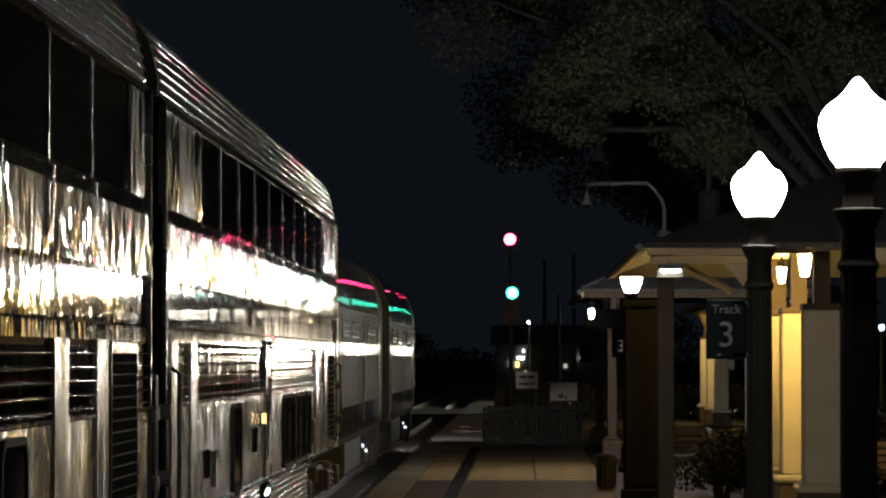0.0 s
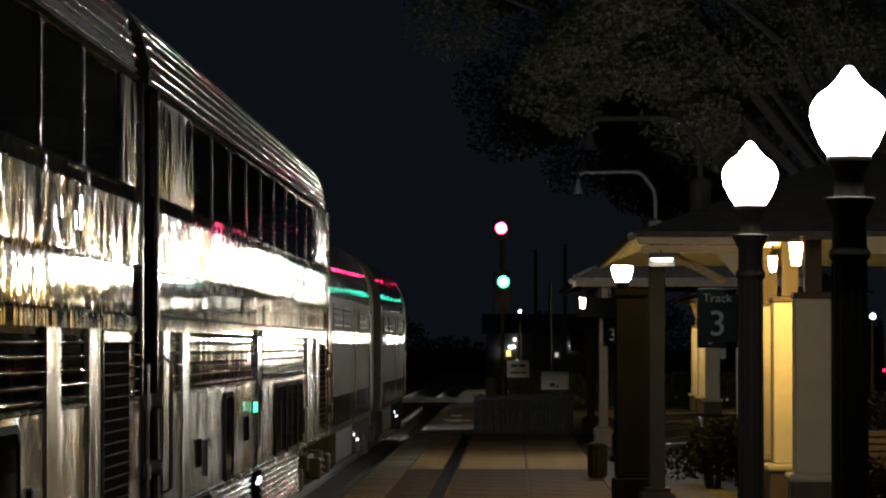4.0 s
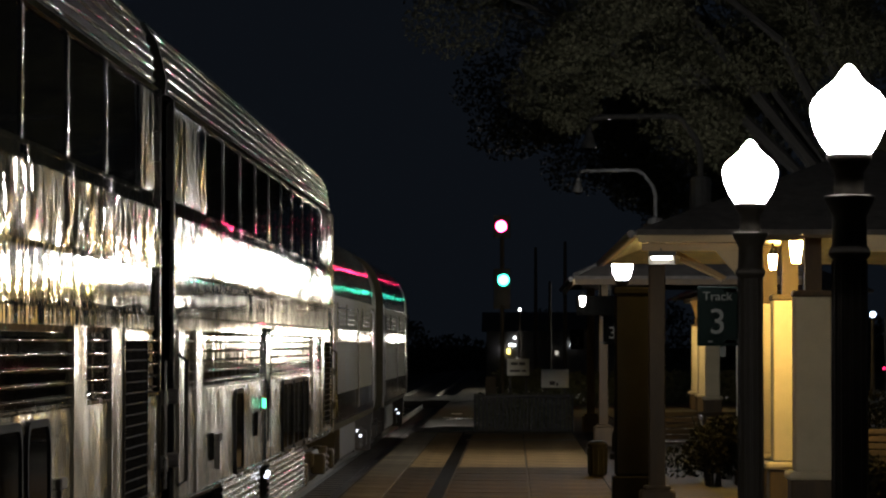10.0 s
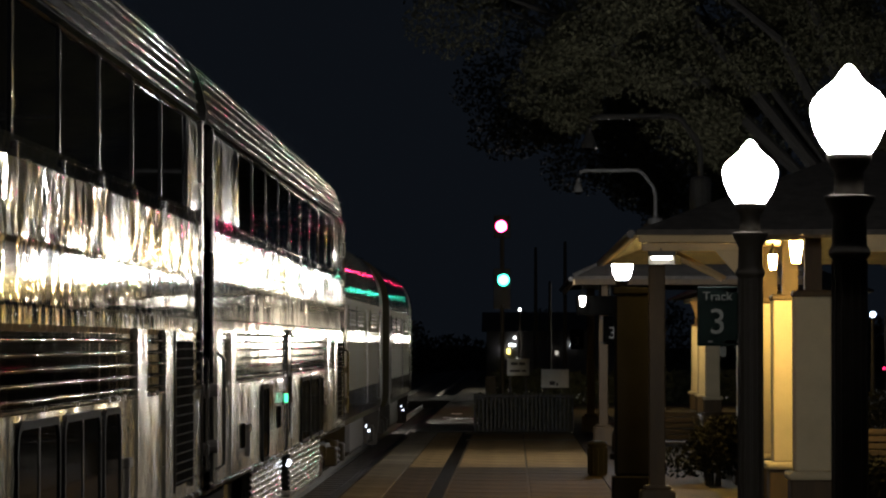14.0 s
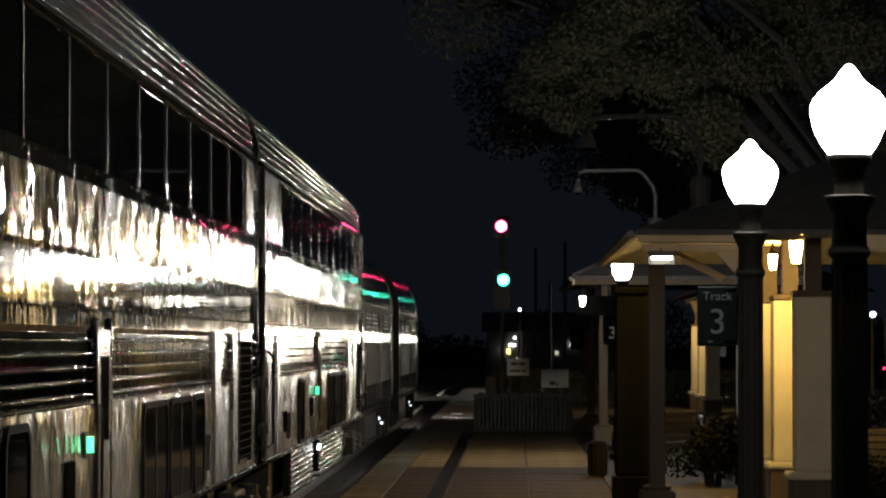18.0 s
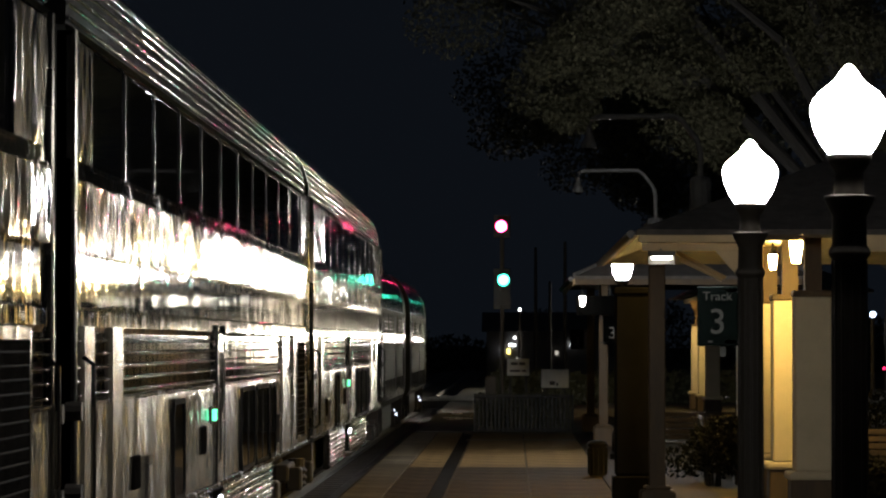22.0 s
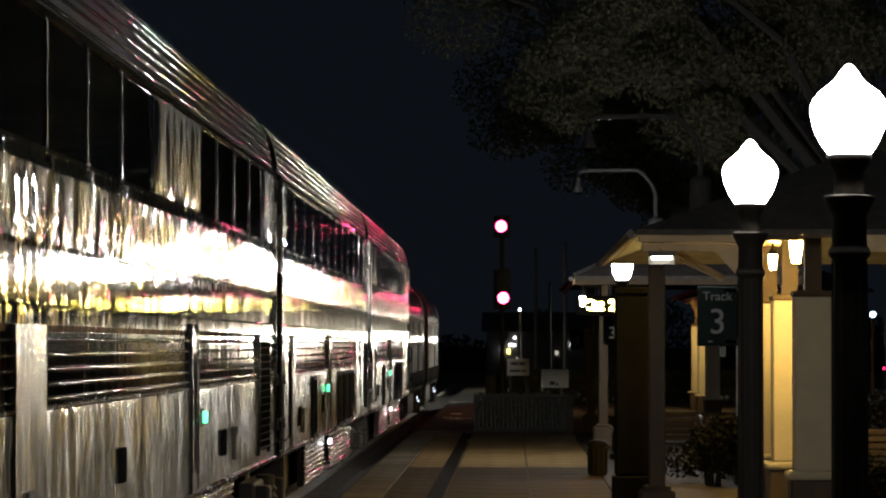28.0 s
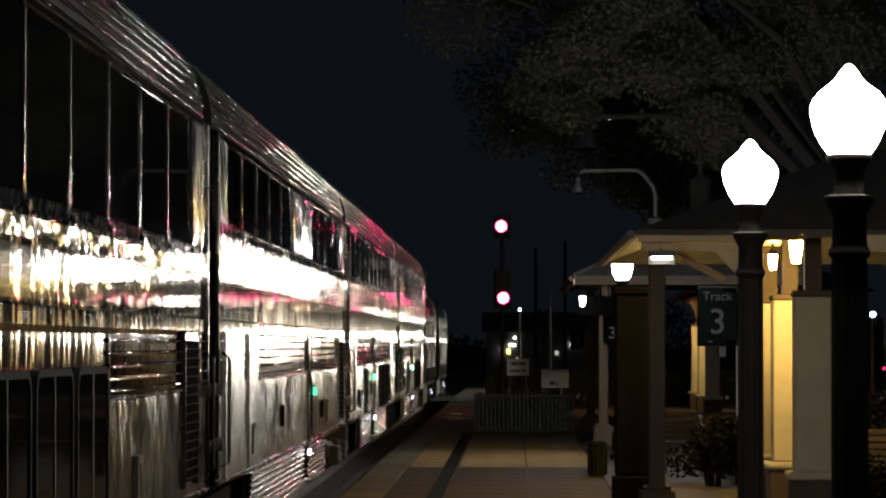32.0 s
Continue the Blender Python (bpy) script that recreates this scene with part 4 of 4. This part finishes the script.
part("relay_case", Shape().box(-0.6, -0.2, -0.2, 0.2, 0.3, 1.35, 0.03), IRON, signal)


def head(zs, top, bottom):
    h = part("signal_head", Shape().box(-0.3, 0.3, -0.05, -0.02, bottom, top, 0.01), PAINT_BLACK, signal, "black signal backboard")
    part("lamp_case", Shape().box(-0.17, 0.17, -0.02, 0.2, bottom + 0.1, top - 0.1, 0.02), PAINT_BLACK, h)
    for x, z in zs:
        hood = Shape()
        n = 10
        pts = [(x + 0.265 * cos(pi * i / n), z + 0.265 * sin(pi * i / n)) for i in range(n + 1)] + [(x + 0.25 * cos(pi * i / n), z + 0.25 * sin(pi * i / n)) for i in range(n, -1, -1)]
        hood.along(pts, -0.34, -0.05)
        m = 20
        ring = [(x + r_ * cos(2 * pi * i / m), yy, z + r_ * sin(2 * pi * i / m)) for r_, yy in ((0.254, -0.325), (0.265, -0.325), (0.265, -0.05), (0.254, -0.05)) for i in range(m)]
        hood.add(ring, [(j * m + i, j * m + (i + 1) % m, ((j + 1) % 4) * m + (i + 1) % m, ((j + 1) % 4) * m + i) for j in range(4) for i in range(m)])
        part("hood", hood, PAINT_BLACK, h)
    return h


def lens(px, py, core, ring, kind):
    """A lens that turns from its lit face to its dark one (or stays lit)."""
    x, y, z = place(px, py, 126.8)
    sh = Shape()
    # Outer disc's weaker glow stands in for the glare round the core.
    sh.disc((0, -0.036, 0), 0.185, 0.012, "y", 20, 0).disc((0, -0.02, 0), 0.215, 0.018, "y", 20, 1).disc((0, 0.0, 0), 0.252, 0.02, "y", 20, 2).disc((0, 0.022, 0), 0.246, 0.02, "y", 20, 2)
    o = part("lens", sh, [core, ring, PAINT_BLACK], signal, "glowing coloured lens")
    home = (x - SX, y - SY - 0.1, z + 0.16)
    o.location = home
    if kind != "steady":
        spinning.append((o, home, kind))
    return home


h1 = lens(887, 401, RED_CORE, RED_RING, "steady")
h2 = lens(891, 496, GREEN_CORE, GREEN_RING, "green")
h3 = lens(890.5, 527.5, RED_CORE, RED_RING, "red")
head([(h1[0], h1[2])], h1[2] + 0.4, h1[2] - 0.4)
head([(h2[0], h2[2]), (h3[0], h3[2])], h2[2] + 0.4, h3[2] - 0.4)


# ---- display and sign fixings ----
part("hanger", Shape().tube([(0.1, 0.25, 0.2), (0.1, 0.25, 3.68 - DZ)], 0.025, 6), PAINT_BLACK, display)


# ---- gooseneck lamps ----
def gooseneck(d, bx, ax, zt, zb):
    g = thing("gooseneck_lamp", bx, d, zb, "unlit grey gooseneck lamp standing on the shelter roof", "lamp", "gooseneck lamps")
    t = zt - zb
    L = ax - bx
    part("foot", Shape().lathe([(0.16, -0.12), (0.16, 0.55), (0.14, 0.6), (0.07, 0.62)], 12), GALV, g)
    arm = [(0, 0, 0.5), (0, 0, t - 0.52), (-0.05, 0, t - 0.34), (-0.27, 0, t - 0.06), (-0.36, 0, t), (-0.5, 0, t + 0.01), (L + 0.14, 0, t), (L + 0.04, 0, t - 0.04), (L, 0, t - 0.16), (L, 0, t - 0.28)]
    part("arm", Shape().tube(arm, 0.042, 10), GALV, g, smooth=True)
    part("shade", Shape().lathe([(0.115, -0.14), (0.105, -0.07), (0.06, 0.04), (0.05, 0.08)], 14, (L, 0, t - 0.32)), GALV, g, "bell-shaped shade")
    part("lens", Shape().lathe([(0.02, -0.06), (0.08, -0.02), (0.105, 0.02)], 12, (L, 0, t - 0.45)), GLASS, g)


gooseneck(52.0, 2.73, 1.11, 5.64, 4.15)
gooseneck(76.0, 3.03, 1.38, 6.02, 4.4)


# ---- platform's end: pale steps, railing, notice boards ----
for y0, y1, xa, xb in ((84.2, 85.9, -1.15, 1.42), (78.6, 79.6, -1.05, 1.4)):
    n = 4
    for i in range(n):
        o = part("paving_strip", Shape().box(xa + (xb - xa) * i / n + 0.01, xa + (xb - xa) * (i + 1) / n - 0.01, y0, y1, PLATFORM - 0.02, PLATFORM + 0.012, 0.008), PALE, platform)
slabs = {m: Shape().box(-0.58, 0.58, -0.73, 0.73, -0.03, 0.008, 0.01).mesh("paving_slab", [m]) for m in (SLAB_SHADED, SLAB_LAMPLIT, SLAB)}
edge = Shape().box(-0.29, 0.29, -0.73, 0.73, -0.03, 0.01, 0.01).mesh("edge_slab", [PALE])
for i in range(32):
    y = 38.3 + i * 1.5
    # Zones follow paving joints; their tones also hold the lamp's pool.
    m = SLAB_SHADED if y < 62 else SLAB_LAMPLIT if y < 72 else SLAB
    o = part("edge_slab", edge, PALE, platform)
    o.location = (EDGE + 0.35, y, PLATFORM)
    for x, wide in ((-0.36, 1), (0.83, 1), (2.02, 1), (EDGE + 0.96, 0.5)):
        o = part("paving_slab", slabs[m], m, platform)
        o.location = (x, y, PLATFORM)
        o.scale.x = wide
part("drain_strip", Shape().box(-1.2, -0.98, 20, 86, PLATFORM - 0.02, PLATFORM + 0.006), DRAIN, platform, "dark drain strip")

railing = thing("railing", 0, 87.0, 0.12, "dark iron picket railing across the platform's end", "railing")
part("top_rail", Shape().box(-0.95, 1.45, -0.03, 0.03, 0.9, 0.96, 0.01), PAINT_BLACK, railing)
part("bottom_rail", Shape().box(-0.95, 1.45, -0.02, 0.02, 0.1, 0.14, 0.01), PAINT_BLACK, railing)
pk = Shape().box(-0.022, 0.022, -0.012, 0.012, 0.0, 1.0).mesh("picket", [PAINT_BLACK])
for i in range(25):
    o = part("picket", pk, PAINT_BLACK, railing)
    o.location.x = -0.93 + i * 0.099
hedge = Shape()
rnd = random.Random(4)
for i in range(2600):
    x, y, z = rnd.uniform(-0.95, 1.45), 87.5 + rnd.uniform(-0.25, 0.6), 0.12 + abs(rnd.gauss(0.45, 0.3))
    if z > 1.12:
        z = rnd.uniform(0.15, 1.0)
    a, r = rnd.uniform(0, 6.3), rnd.uniform(0.03, 0.07)
    d = Vector((cos(a), rnd.uniform(-0.6, 0.6), sin(a))).normalized() * r
    e = Vector((-sin(a), rnd.uniform(-0.6, 0.6), cos(a))).normalized() * r * 0.6
    c = Vector((x, y, z))
    hedge.add([c - d, c + e, c + d, c - e], [(0, 1, 2, 3)])
tagged(part("hedge", hedge, HEDGE, None), "dark low hedge behind the railing", "hedge", kind="stuff")
# Added hedge: screens off lamplit ground beyond, keeping the far end dark.
hedge2 = Shape()
for i in range(3600):
    x, y, z = rnd.uniform(-0.8, 9.5), 131 + rnd.uniform(-0.4, 0.6), rnd.uniform(-0.2, 1.25) + 0.12 * sin(rnd.uniform(0, 40))
    a, r = rnd.uniform(0, 6.3), rnd.uniform(0.07, 0.15)
    d = Vector((cos(a), rnd.uniform(-0.6, 0.6), sin(a))).normalized() * r
    e = Vector((-sin(a), rnd.uniform(-0.6, 0.6), cos(a))).normalized() * r * 0.6
    c = Vector((x, y, z))
    hedge2.add([c - d, c + e, c + d, c - e], [(0, 1, 2, 3)])
tagged(part("far_hedge", hedge2, HEDGE, None), "added dark hedge hiding the lit ground beyond", "hedge", kind="stuff")


def notice(px, py, d, w, h, lines):
    x, y, z = place(px, py, d)
    nb = thing("notice_board", x, y, 0.12, "pale notice board on two posts", "sign", "notice boards")
    zz = z - 0.12
    part("panel", Shape().box(-w / 2, w / 2, -0.01, 0.01, zz - h / 2, zz + h / 2, 0.006), WHITE, nb)
    for sx in (-w * 0.36, w * 0.36):
        part("post", Shape().box(sx - 0.025, sx + 0.025, 0.01, 0.05, 0, zz + h / 2 - 0.03), PAINT_BLACK, nb)
    for k, (a, b, zc, th) in enumerate(lines):
        part("text_bar", Shape().box(a * w, b * w, -0.014, -0.01, zz + zc * h - th * h / 2, zz + zc * h + th * h / 2), GREYTEXT, nb)


notice(917, 650, 89.5, 0.56, 0.42, [(-0.32, -0.02, 0.2, 0.16), (0.04, 0.32, 0.2, 0.16), (-0.36, 0.1, -0.22, 0.12), (0.15, 0.36, -0.22, 0.12)])
notice(982, 670, 89.0, 0.68, 0.46, [(-0.2, 0.0, -0.25, 0.2), (0.04, 0.12, -0.32, 0.16)])

setting("concrete_path", Shape().box(EDGE + 0.02, -0.95, 90, 136, 0.1, 0.124), PALE_PATH, "grey concrete path beside the track")
# crossing marks on the walkway, and a lighter crossing slab
for x0, x1, y0, y1 in ((-1.95, -1.62, 112.0, 113.4), (-2.1, -1.6, 106.6, 107.2), (-1.95, -1.5, 104.4, 105.0), (-1.72, -1.2, 105.6, 106.2)):
    part("crossing_mark", Shape().box(x0, x1, y0, y1, 0.11, 0.13), WHITE, walkway)
setting("road_crossing", Shape().box(-14, 30, 138, 152, -0.3, 0.128), ROAD, "dark road crossing the track")


# ---- benches ----
def bench(x, y, rz, label):
    b = thing("bench", x, y, 0.16, label, "bench", "slatted benches", rz=rz)
    for i in range(5):
        part("seat_slat", Shape().box(-0.9, 0.9, -0.2 + i * 0.1, -0.12 + i * 0.1, 0.42, 0.45, 0.008), WOOD, b)
    for i in range(5):
        part("back_slat", Shape().box(-0.9, 0.9, 0.28 + i * 0.02, 0.31 + i * 0.02, 0.5 + i * 0.1, 0.58 + i * 0.1, 0.008), WOOD, b)
    for sx in (-0.75, 0.75):
        part("end_frame", Shape().across([(-0.22, 0), (-0.16, 0), (-0.14, 0.36), (0.24, 0.36), (0.22, 0), (0.28, 0), (0.4, 0.98), (0.34, 0.98), (0.26, 0.42), (-0.2, 0.42)], sx - 0.03, sx + 0.03), PAINT_BLACK, b)
        part("armrest", Shape().box(sx - 0.04, sx + 0.04, -0.24, 0.3, 0.62, 0.66, 0.01), PAINT_BLACK, b)


bench(3.5, 59.5, 90, "slatted wooden bench on iron frames")
bench(3.3, 63.0, 180, "slatted wooden bench on iron frames")
bench(5.6, 50.5, 180, "slatted wooden bench behind the columns")

# ---- the further colonnade ----
column(5.97, 107.0, PLASTER, "pale column of the further colonnade", "far columns", 3.3, 0.42)
column(6.05, 113.0, PLASTER, "lit pale column of the further colonnade", "far columns", 3.3, 0.42)
column(6.14, 119.0, PLASTER, "lit pale column of the further colonnade", "far columns", 3.3, 0.42)
far_porch = thing("porch", 0, 0, 0, "further open porch with dark roof and cream brackets", "porch")
hip_roof(far_porch, 5.4, 10.5, 104.0, 124.0, 3.9)
part("beam", Shape().box(5.9, 6.3, 104.5, 123.5, 3.72, 3.86), CREAM, far_porch)
part("bracket", Shape().along([(5.75, 3.72), (6.0, 3.72), (6.05, 3.2), (5.95, 3.2)], 110.0, 110.3), CREAM, far_porch)
part("bracket", Shape().along([(5.75, 3.72), (6.0, 3.72), (6.05, 3.2), (5.95, 3.2)], 116.0, 116.3), CREAM, far_porch)
lantern(6.0, 110.5, 3.42, "lit amber lantern of the further porch", glow=FAR_LANTERN)
lantern(6.05, 116.5, 3.42, "lit amber lantern of the further porch", glow=FAR_LANTERN)

# ---- an unseen hall, added as the inferred source of white reflections ----
hall = thing("unseen_hall", 0, 176, 0, "unseen hall added as a source of reflected light", "building")
part("wall", Shape().box(5.5, 7.15, 0, 8, -0.3, 4.6), FARWALL, hall)
part("roof", Shape().along([(5.3, 4.6), (7.4, 4.6), (6.3, 5.3)], -0.3, 8.3), SHINGLE, hall)
for x in (5.8, 6.33, 6.86):
    wl = part("wall_lamp", Shape().box(x - 0.2, x + 0.2, -0.34, -0.06, 2.4, 2.9, 0.03), HALL_GLOW, hall, "unseen white lamp added for the reflections")
    part("lamp_bracket", Shape().box(x - 0.05, x + 0.05, -0.06, 0.0, 2.6, 2.8), PAINT_BLACK, wl)
    part("window", Shape().box(x - 0.24, x + 0.24, -0.03, 0.0, 1.4, 2.2), HALL_PANE, hall, "unseen glowing pane added for the reflections")


# ---- far lights, poles and buildings ----
def pole_lamp(px, py, d, mat, r, label, arm=0.0):
    x, y, z = place(px, py, d)
    p = thing("street_lamp", x, y, -0.32, label, "street lamp", "far street lamps")
    part("pole", Shape().tube([(arm, 0, 0), (arm, 0, z + 0.32 - r)], [0.1, 0.06], 8), IRON, p)
    part("lamp_head", Shape().lathe([(r * 0.4, -r), (r, -r * 0.3), (r, r * 0.3), (r * 0.4, r)], 12, (0, 0, z + 0.32)), mat, p, "lit lamp head")
    return p


pole_lamp(1543, 557, 120, FAR_BLUE, 0.1, "far street lamp with a bluish light")
pole_lamp(1563, 652, 150, RED_RING, 0.07, "far low post with a small red light")
pole_lamp(920, 548, 180, FAR_WHITE, 0.08, "far street lamp with a small white light")
for px, top, d in ((948, 440, 150), (973, 500, 165), (1000, 430, 140)):
    x, y, z = place(px, top, d)
    up = thing("utility_pole", x, y, -0.32, "tall thin dark utility pole", "pole", "utility poles")
    part("shaft", Shape().tube([(0, 0, 0), (0, 0, z + 0.32)], [0.1, 0.06], 8), IRON, up)
    part("cap", Shape().lathe([(0.07, z + 0.32), (0.02, z + 0.38)], 8), IRON, up)
block = thing("far_building", 0, 215, -0.32, "dark far building with a few lit windows", "building")
part("wall", Shape().box(-1.6, 7.0, 0, 10, 0, 3.4), FARWALL, block)
part("roof", Shape().across([(-0.4, 3.4), (10.4, 3.4), (5, 4.6)], -1.9, 7.3), SHINGLE, block)
for px, py, w, h, mat in ((906, 611, 15, 6, FAR_WHITE), (900, 622, 8, 13, FAR_YELLOW), (888, 620, 3, 16, FAR_WHITE), (911, 598, 4, 6, FAR_WHITE), (985, 625, 8, 10, FAR_DIM), (1010.5, 610, 4, 8, FAR_WHITE), (972, 629, 9, 5, FARWALL), (915, 634, 6, 3, FAR_DIM)):
    x, y, z = place(px, py, 214.9)
    k = 214.9 / 6315 / 2 * 0.78
    wn_ = part("lit_window", Shape().box(x - w * k, x + w * k, -0.1, 0.0, z + 0.32 - h * k, z + 0.32 + h * k), mat, block, "lit window")

# ---- trees ----
def leaves(shape, rng, clumps, count, size):
    for i in range(count):
        cx, cy, cz, rx, ry, rz = rng.choice(clumps)
        while True:
            p = Vector((rng.uniform(-1, 1), rng.uniform(-1, 1), rng.uniform(-1, 1)))
            if 0.15 < p.length < 1:
                break
        c = Vector((cx + p.x * rx, cy + p.y * ry, cz + p.z * rz))
        a = Vector((rng.gauss(0, 1), rng.gauss(0, 1), rng.gauss(0, 1))).normalized() * size * rng.uniform(0.6, 1.3)
        b = a.cross(Vector((rng.gauss(0, 1), rng.gauss(0, 1), rng.gauss(0, 1)))).normalized() * size * 0.45
        m = c + a.cross(b).normalized() * size * 0.15
        shape.add([c - a, m + b, c + a, m - b], [(0, 1, 3), (1, 2, 3)])


def tree(x, y, label, limbs, clump_r, count, size, seed, trunk_h=4.0):
    rng = random.Random(seed)
    t = thing("tree", x, y, -0.3, label, "tree", "trees")
    tr = Shape()
    tr.tube([(0, 0, 0), (0.05, 0, 1.2), (-0.05, 0.05, 2.8), (0, 0, trunk_h)], [0.42, 0.32, 0.28, 0.24], 10)
    part("trunk", tr, BARK, t, smooth=True)
    clumps = []
    for lx, ly, lz in limbs:
        mid = (lx * 0.45, ly * 0.45, trunk_h + (lz - trunk_h) * 0.65)
        part("limb", Shape().tube([(0, 0, trunk_h - 0.4), mid, (lx, ly, lz)], [0.17, 0.1, 0.03], 7), BARK, t)
        for j in range(7):
            f = rng.uniform(0.45, 1.08)
            r = clump_r * rng.uniform(0.45, 1.0)
            clumps.append((lx * f + rng.uniform(-1, 1) * clump_r, ly * f + rng.uniform(-1, 1) * clump_r, trunk_h + (lz - trunk_h) * f + rng.uniform(-0.7, 0.9) * clump_r, r, r, r * 0.7))
    cr = Shape()
    leaves(cr, rng, clumps, count, size)
    part("crown", cr, LEAF, t, "dense dark green crown")


tree(8.0, 74, "large leafy tree spreading high over the shelters at night", [(-9.6, 0, 12.2), (-9.3, 0, 10.3), (-8.2, 0.5, 9.6), (-7.4, 1, 11.4), (-5.4, -1, 11.2), (-3.0, 1, 10.8), (-1.2, -1, 9.4), (1.0, 0, 9.0), (-4.2, -1.5, 12.6), (-1.8, 2, 12), (2.0, -1, 8.0), (0.4, 0, 7.2), (0.6, 1, 12)], 1.3, 110000, 0.055, 11, 4.5)
tree(11.5, 160, "tall leafy tree beyond the street lamps at night", [(-13, 0, 17), (-10, 1, 14.2), (-6.5, 0, 15), (-8, -1.5, 19), (-3, 1, 13), (-13.5, 0, 20), (0, 0, 17), (2, 1, 13), (-5, 0, 21), (-9.5, 0, 11.5), (-5.5, 0, 10.5)], 2.6, 60000, 0.13, 12, 8.0)


def shrub(x, y, label, high, wide, count, seed):
    sh = thing("shrub", x, y, 0.16, label, "shrub", "shrubs behind the shelter")
    rng = random.Random(seed)
    stems, twigs = Shape(), Shape()
    for i in range(9):
        a, q = rng.uniform(0, 6.3), rng.uniform(0.25, 0.9) * wide
        stems.tube([(0.1 * cos(a), 0.1 * sin(a), 0), (q * 0.5 * cos(a), q * 0.5 * sin(a), high * 0.5), (q * cos(a), q * sin(a), high * 0.9)], [0.03, 0.02, 0.008], 5)
    leaves(twigs, rng, [(rng.uniform(-0.8, 0.8) * wide, rng.uniform(-0.7, 0.7) * wide, rng.uniform(0.25, 0.88) * high, 0.33, 0.33, 0.26) for _ in range(16)], count, 0.055)
    part("stems", stems, BARK, sh)
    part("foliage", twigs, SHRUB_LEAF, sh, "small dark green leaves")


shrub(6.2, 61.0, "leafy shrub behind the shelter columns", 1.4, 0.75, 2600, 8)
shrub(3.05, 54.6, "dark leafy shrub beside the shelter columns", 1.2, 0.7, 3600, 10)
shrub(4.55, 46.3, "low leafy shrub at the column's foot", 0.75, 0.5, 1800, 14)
far = Shape()
rng = random.Random(21)
clumps = [(x + rng.uniform(-4, 4), 330 + rng.uniform(-20, 20), rng.uniform(0, 3), rng.uniform(4, 7), 6, rng.uniform(2.0, 4.0)) for x in range(-90, 140, 6)]
leaves(far, rng, clumps, 60000, 0.3)
tagged(part("far_woods", far, HEDGE, None), "dark far trees along the horizon", "woods", kind="stuff")


def motions():
    for ob, y in moving:
        walk(ob, [(t, pose(TRACK, y + s, 0)) for t, s in S_ROWS])
    turns = {"brake": (2.4, -90, 90), "green": (25.3, 0, 180), "red": (25.367, 180, 360)}
    for ob, at, kind in spinning:
        t0, a0, a1 = turns[kind]
        rows = [(0, pose(*at, 0, 0, a0)), (t0, pose(*at, 0, 0, a0))]
        rows += [(t0 + i / 30, pose(*at, 0, 0, a0 + (a1 - a0) * i / 4)) for i in (1, 2, 3, 4)] + [(32, pose(*at, 0, 0, a1))]
        walk(ob, rows)
    per = 73.6 / 6315
    for ob, i, ch, k in scrolling:
        slot = (WIN + 0.1, 0.12 + 0.02 * i, -0.0)
        rows = [(0, pose(*slot))]
        for start in (5.5, 27.67):
            if (ch == "4" and start > 20) or (ch == "5" and start < 20):
                continue
            x0 = (1078 + (k - 5) * 9.7 - 1071.5) * per
            edge = WIN + 0.08
            t_in, t_out = start + (x0 - edge) / (70 * per), start + (x0 + edge) / (70 * per)
            rows += [(t_in - 0.2, pose(*slot)), (t_in - 0.1, pose(edge, slot[1], 0))]
            rows += [(t_in + (t_out - t_in) * j / 8, pose(edge - 2 * edge * j / 8, 0.03, 0)) for j in range(9)]
            rows += [(t_out + 0.1, pose(-edge, slot[1], 0)), (t_out + 1.5, pose(*slot))]
        rows.append((32, pose(*slot)))
        walk(ob, rows)


motions()
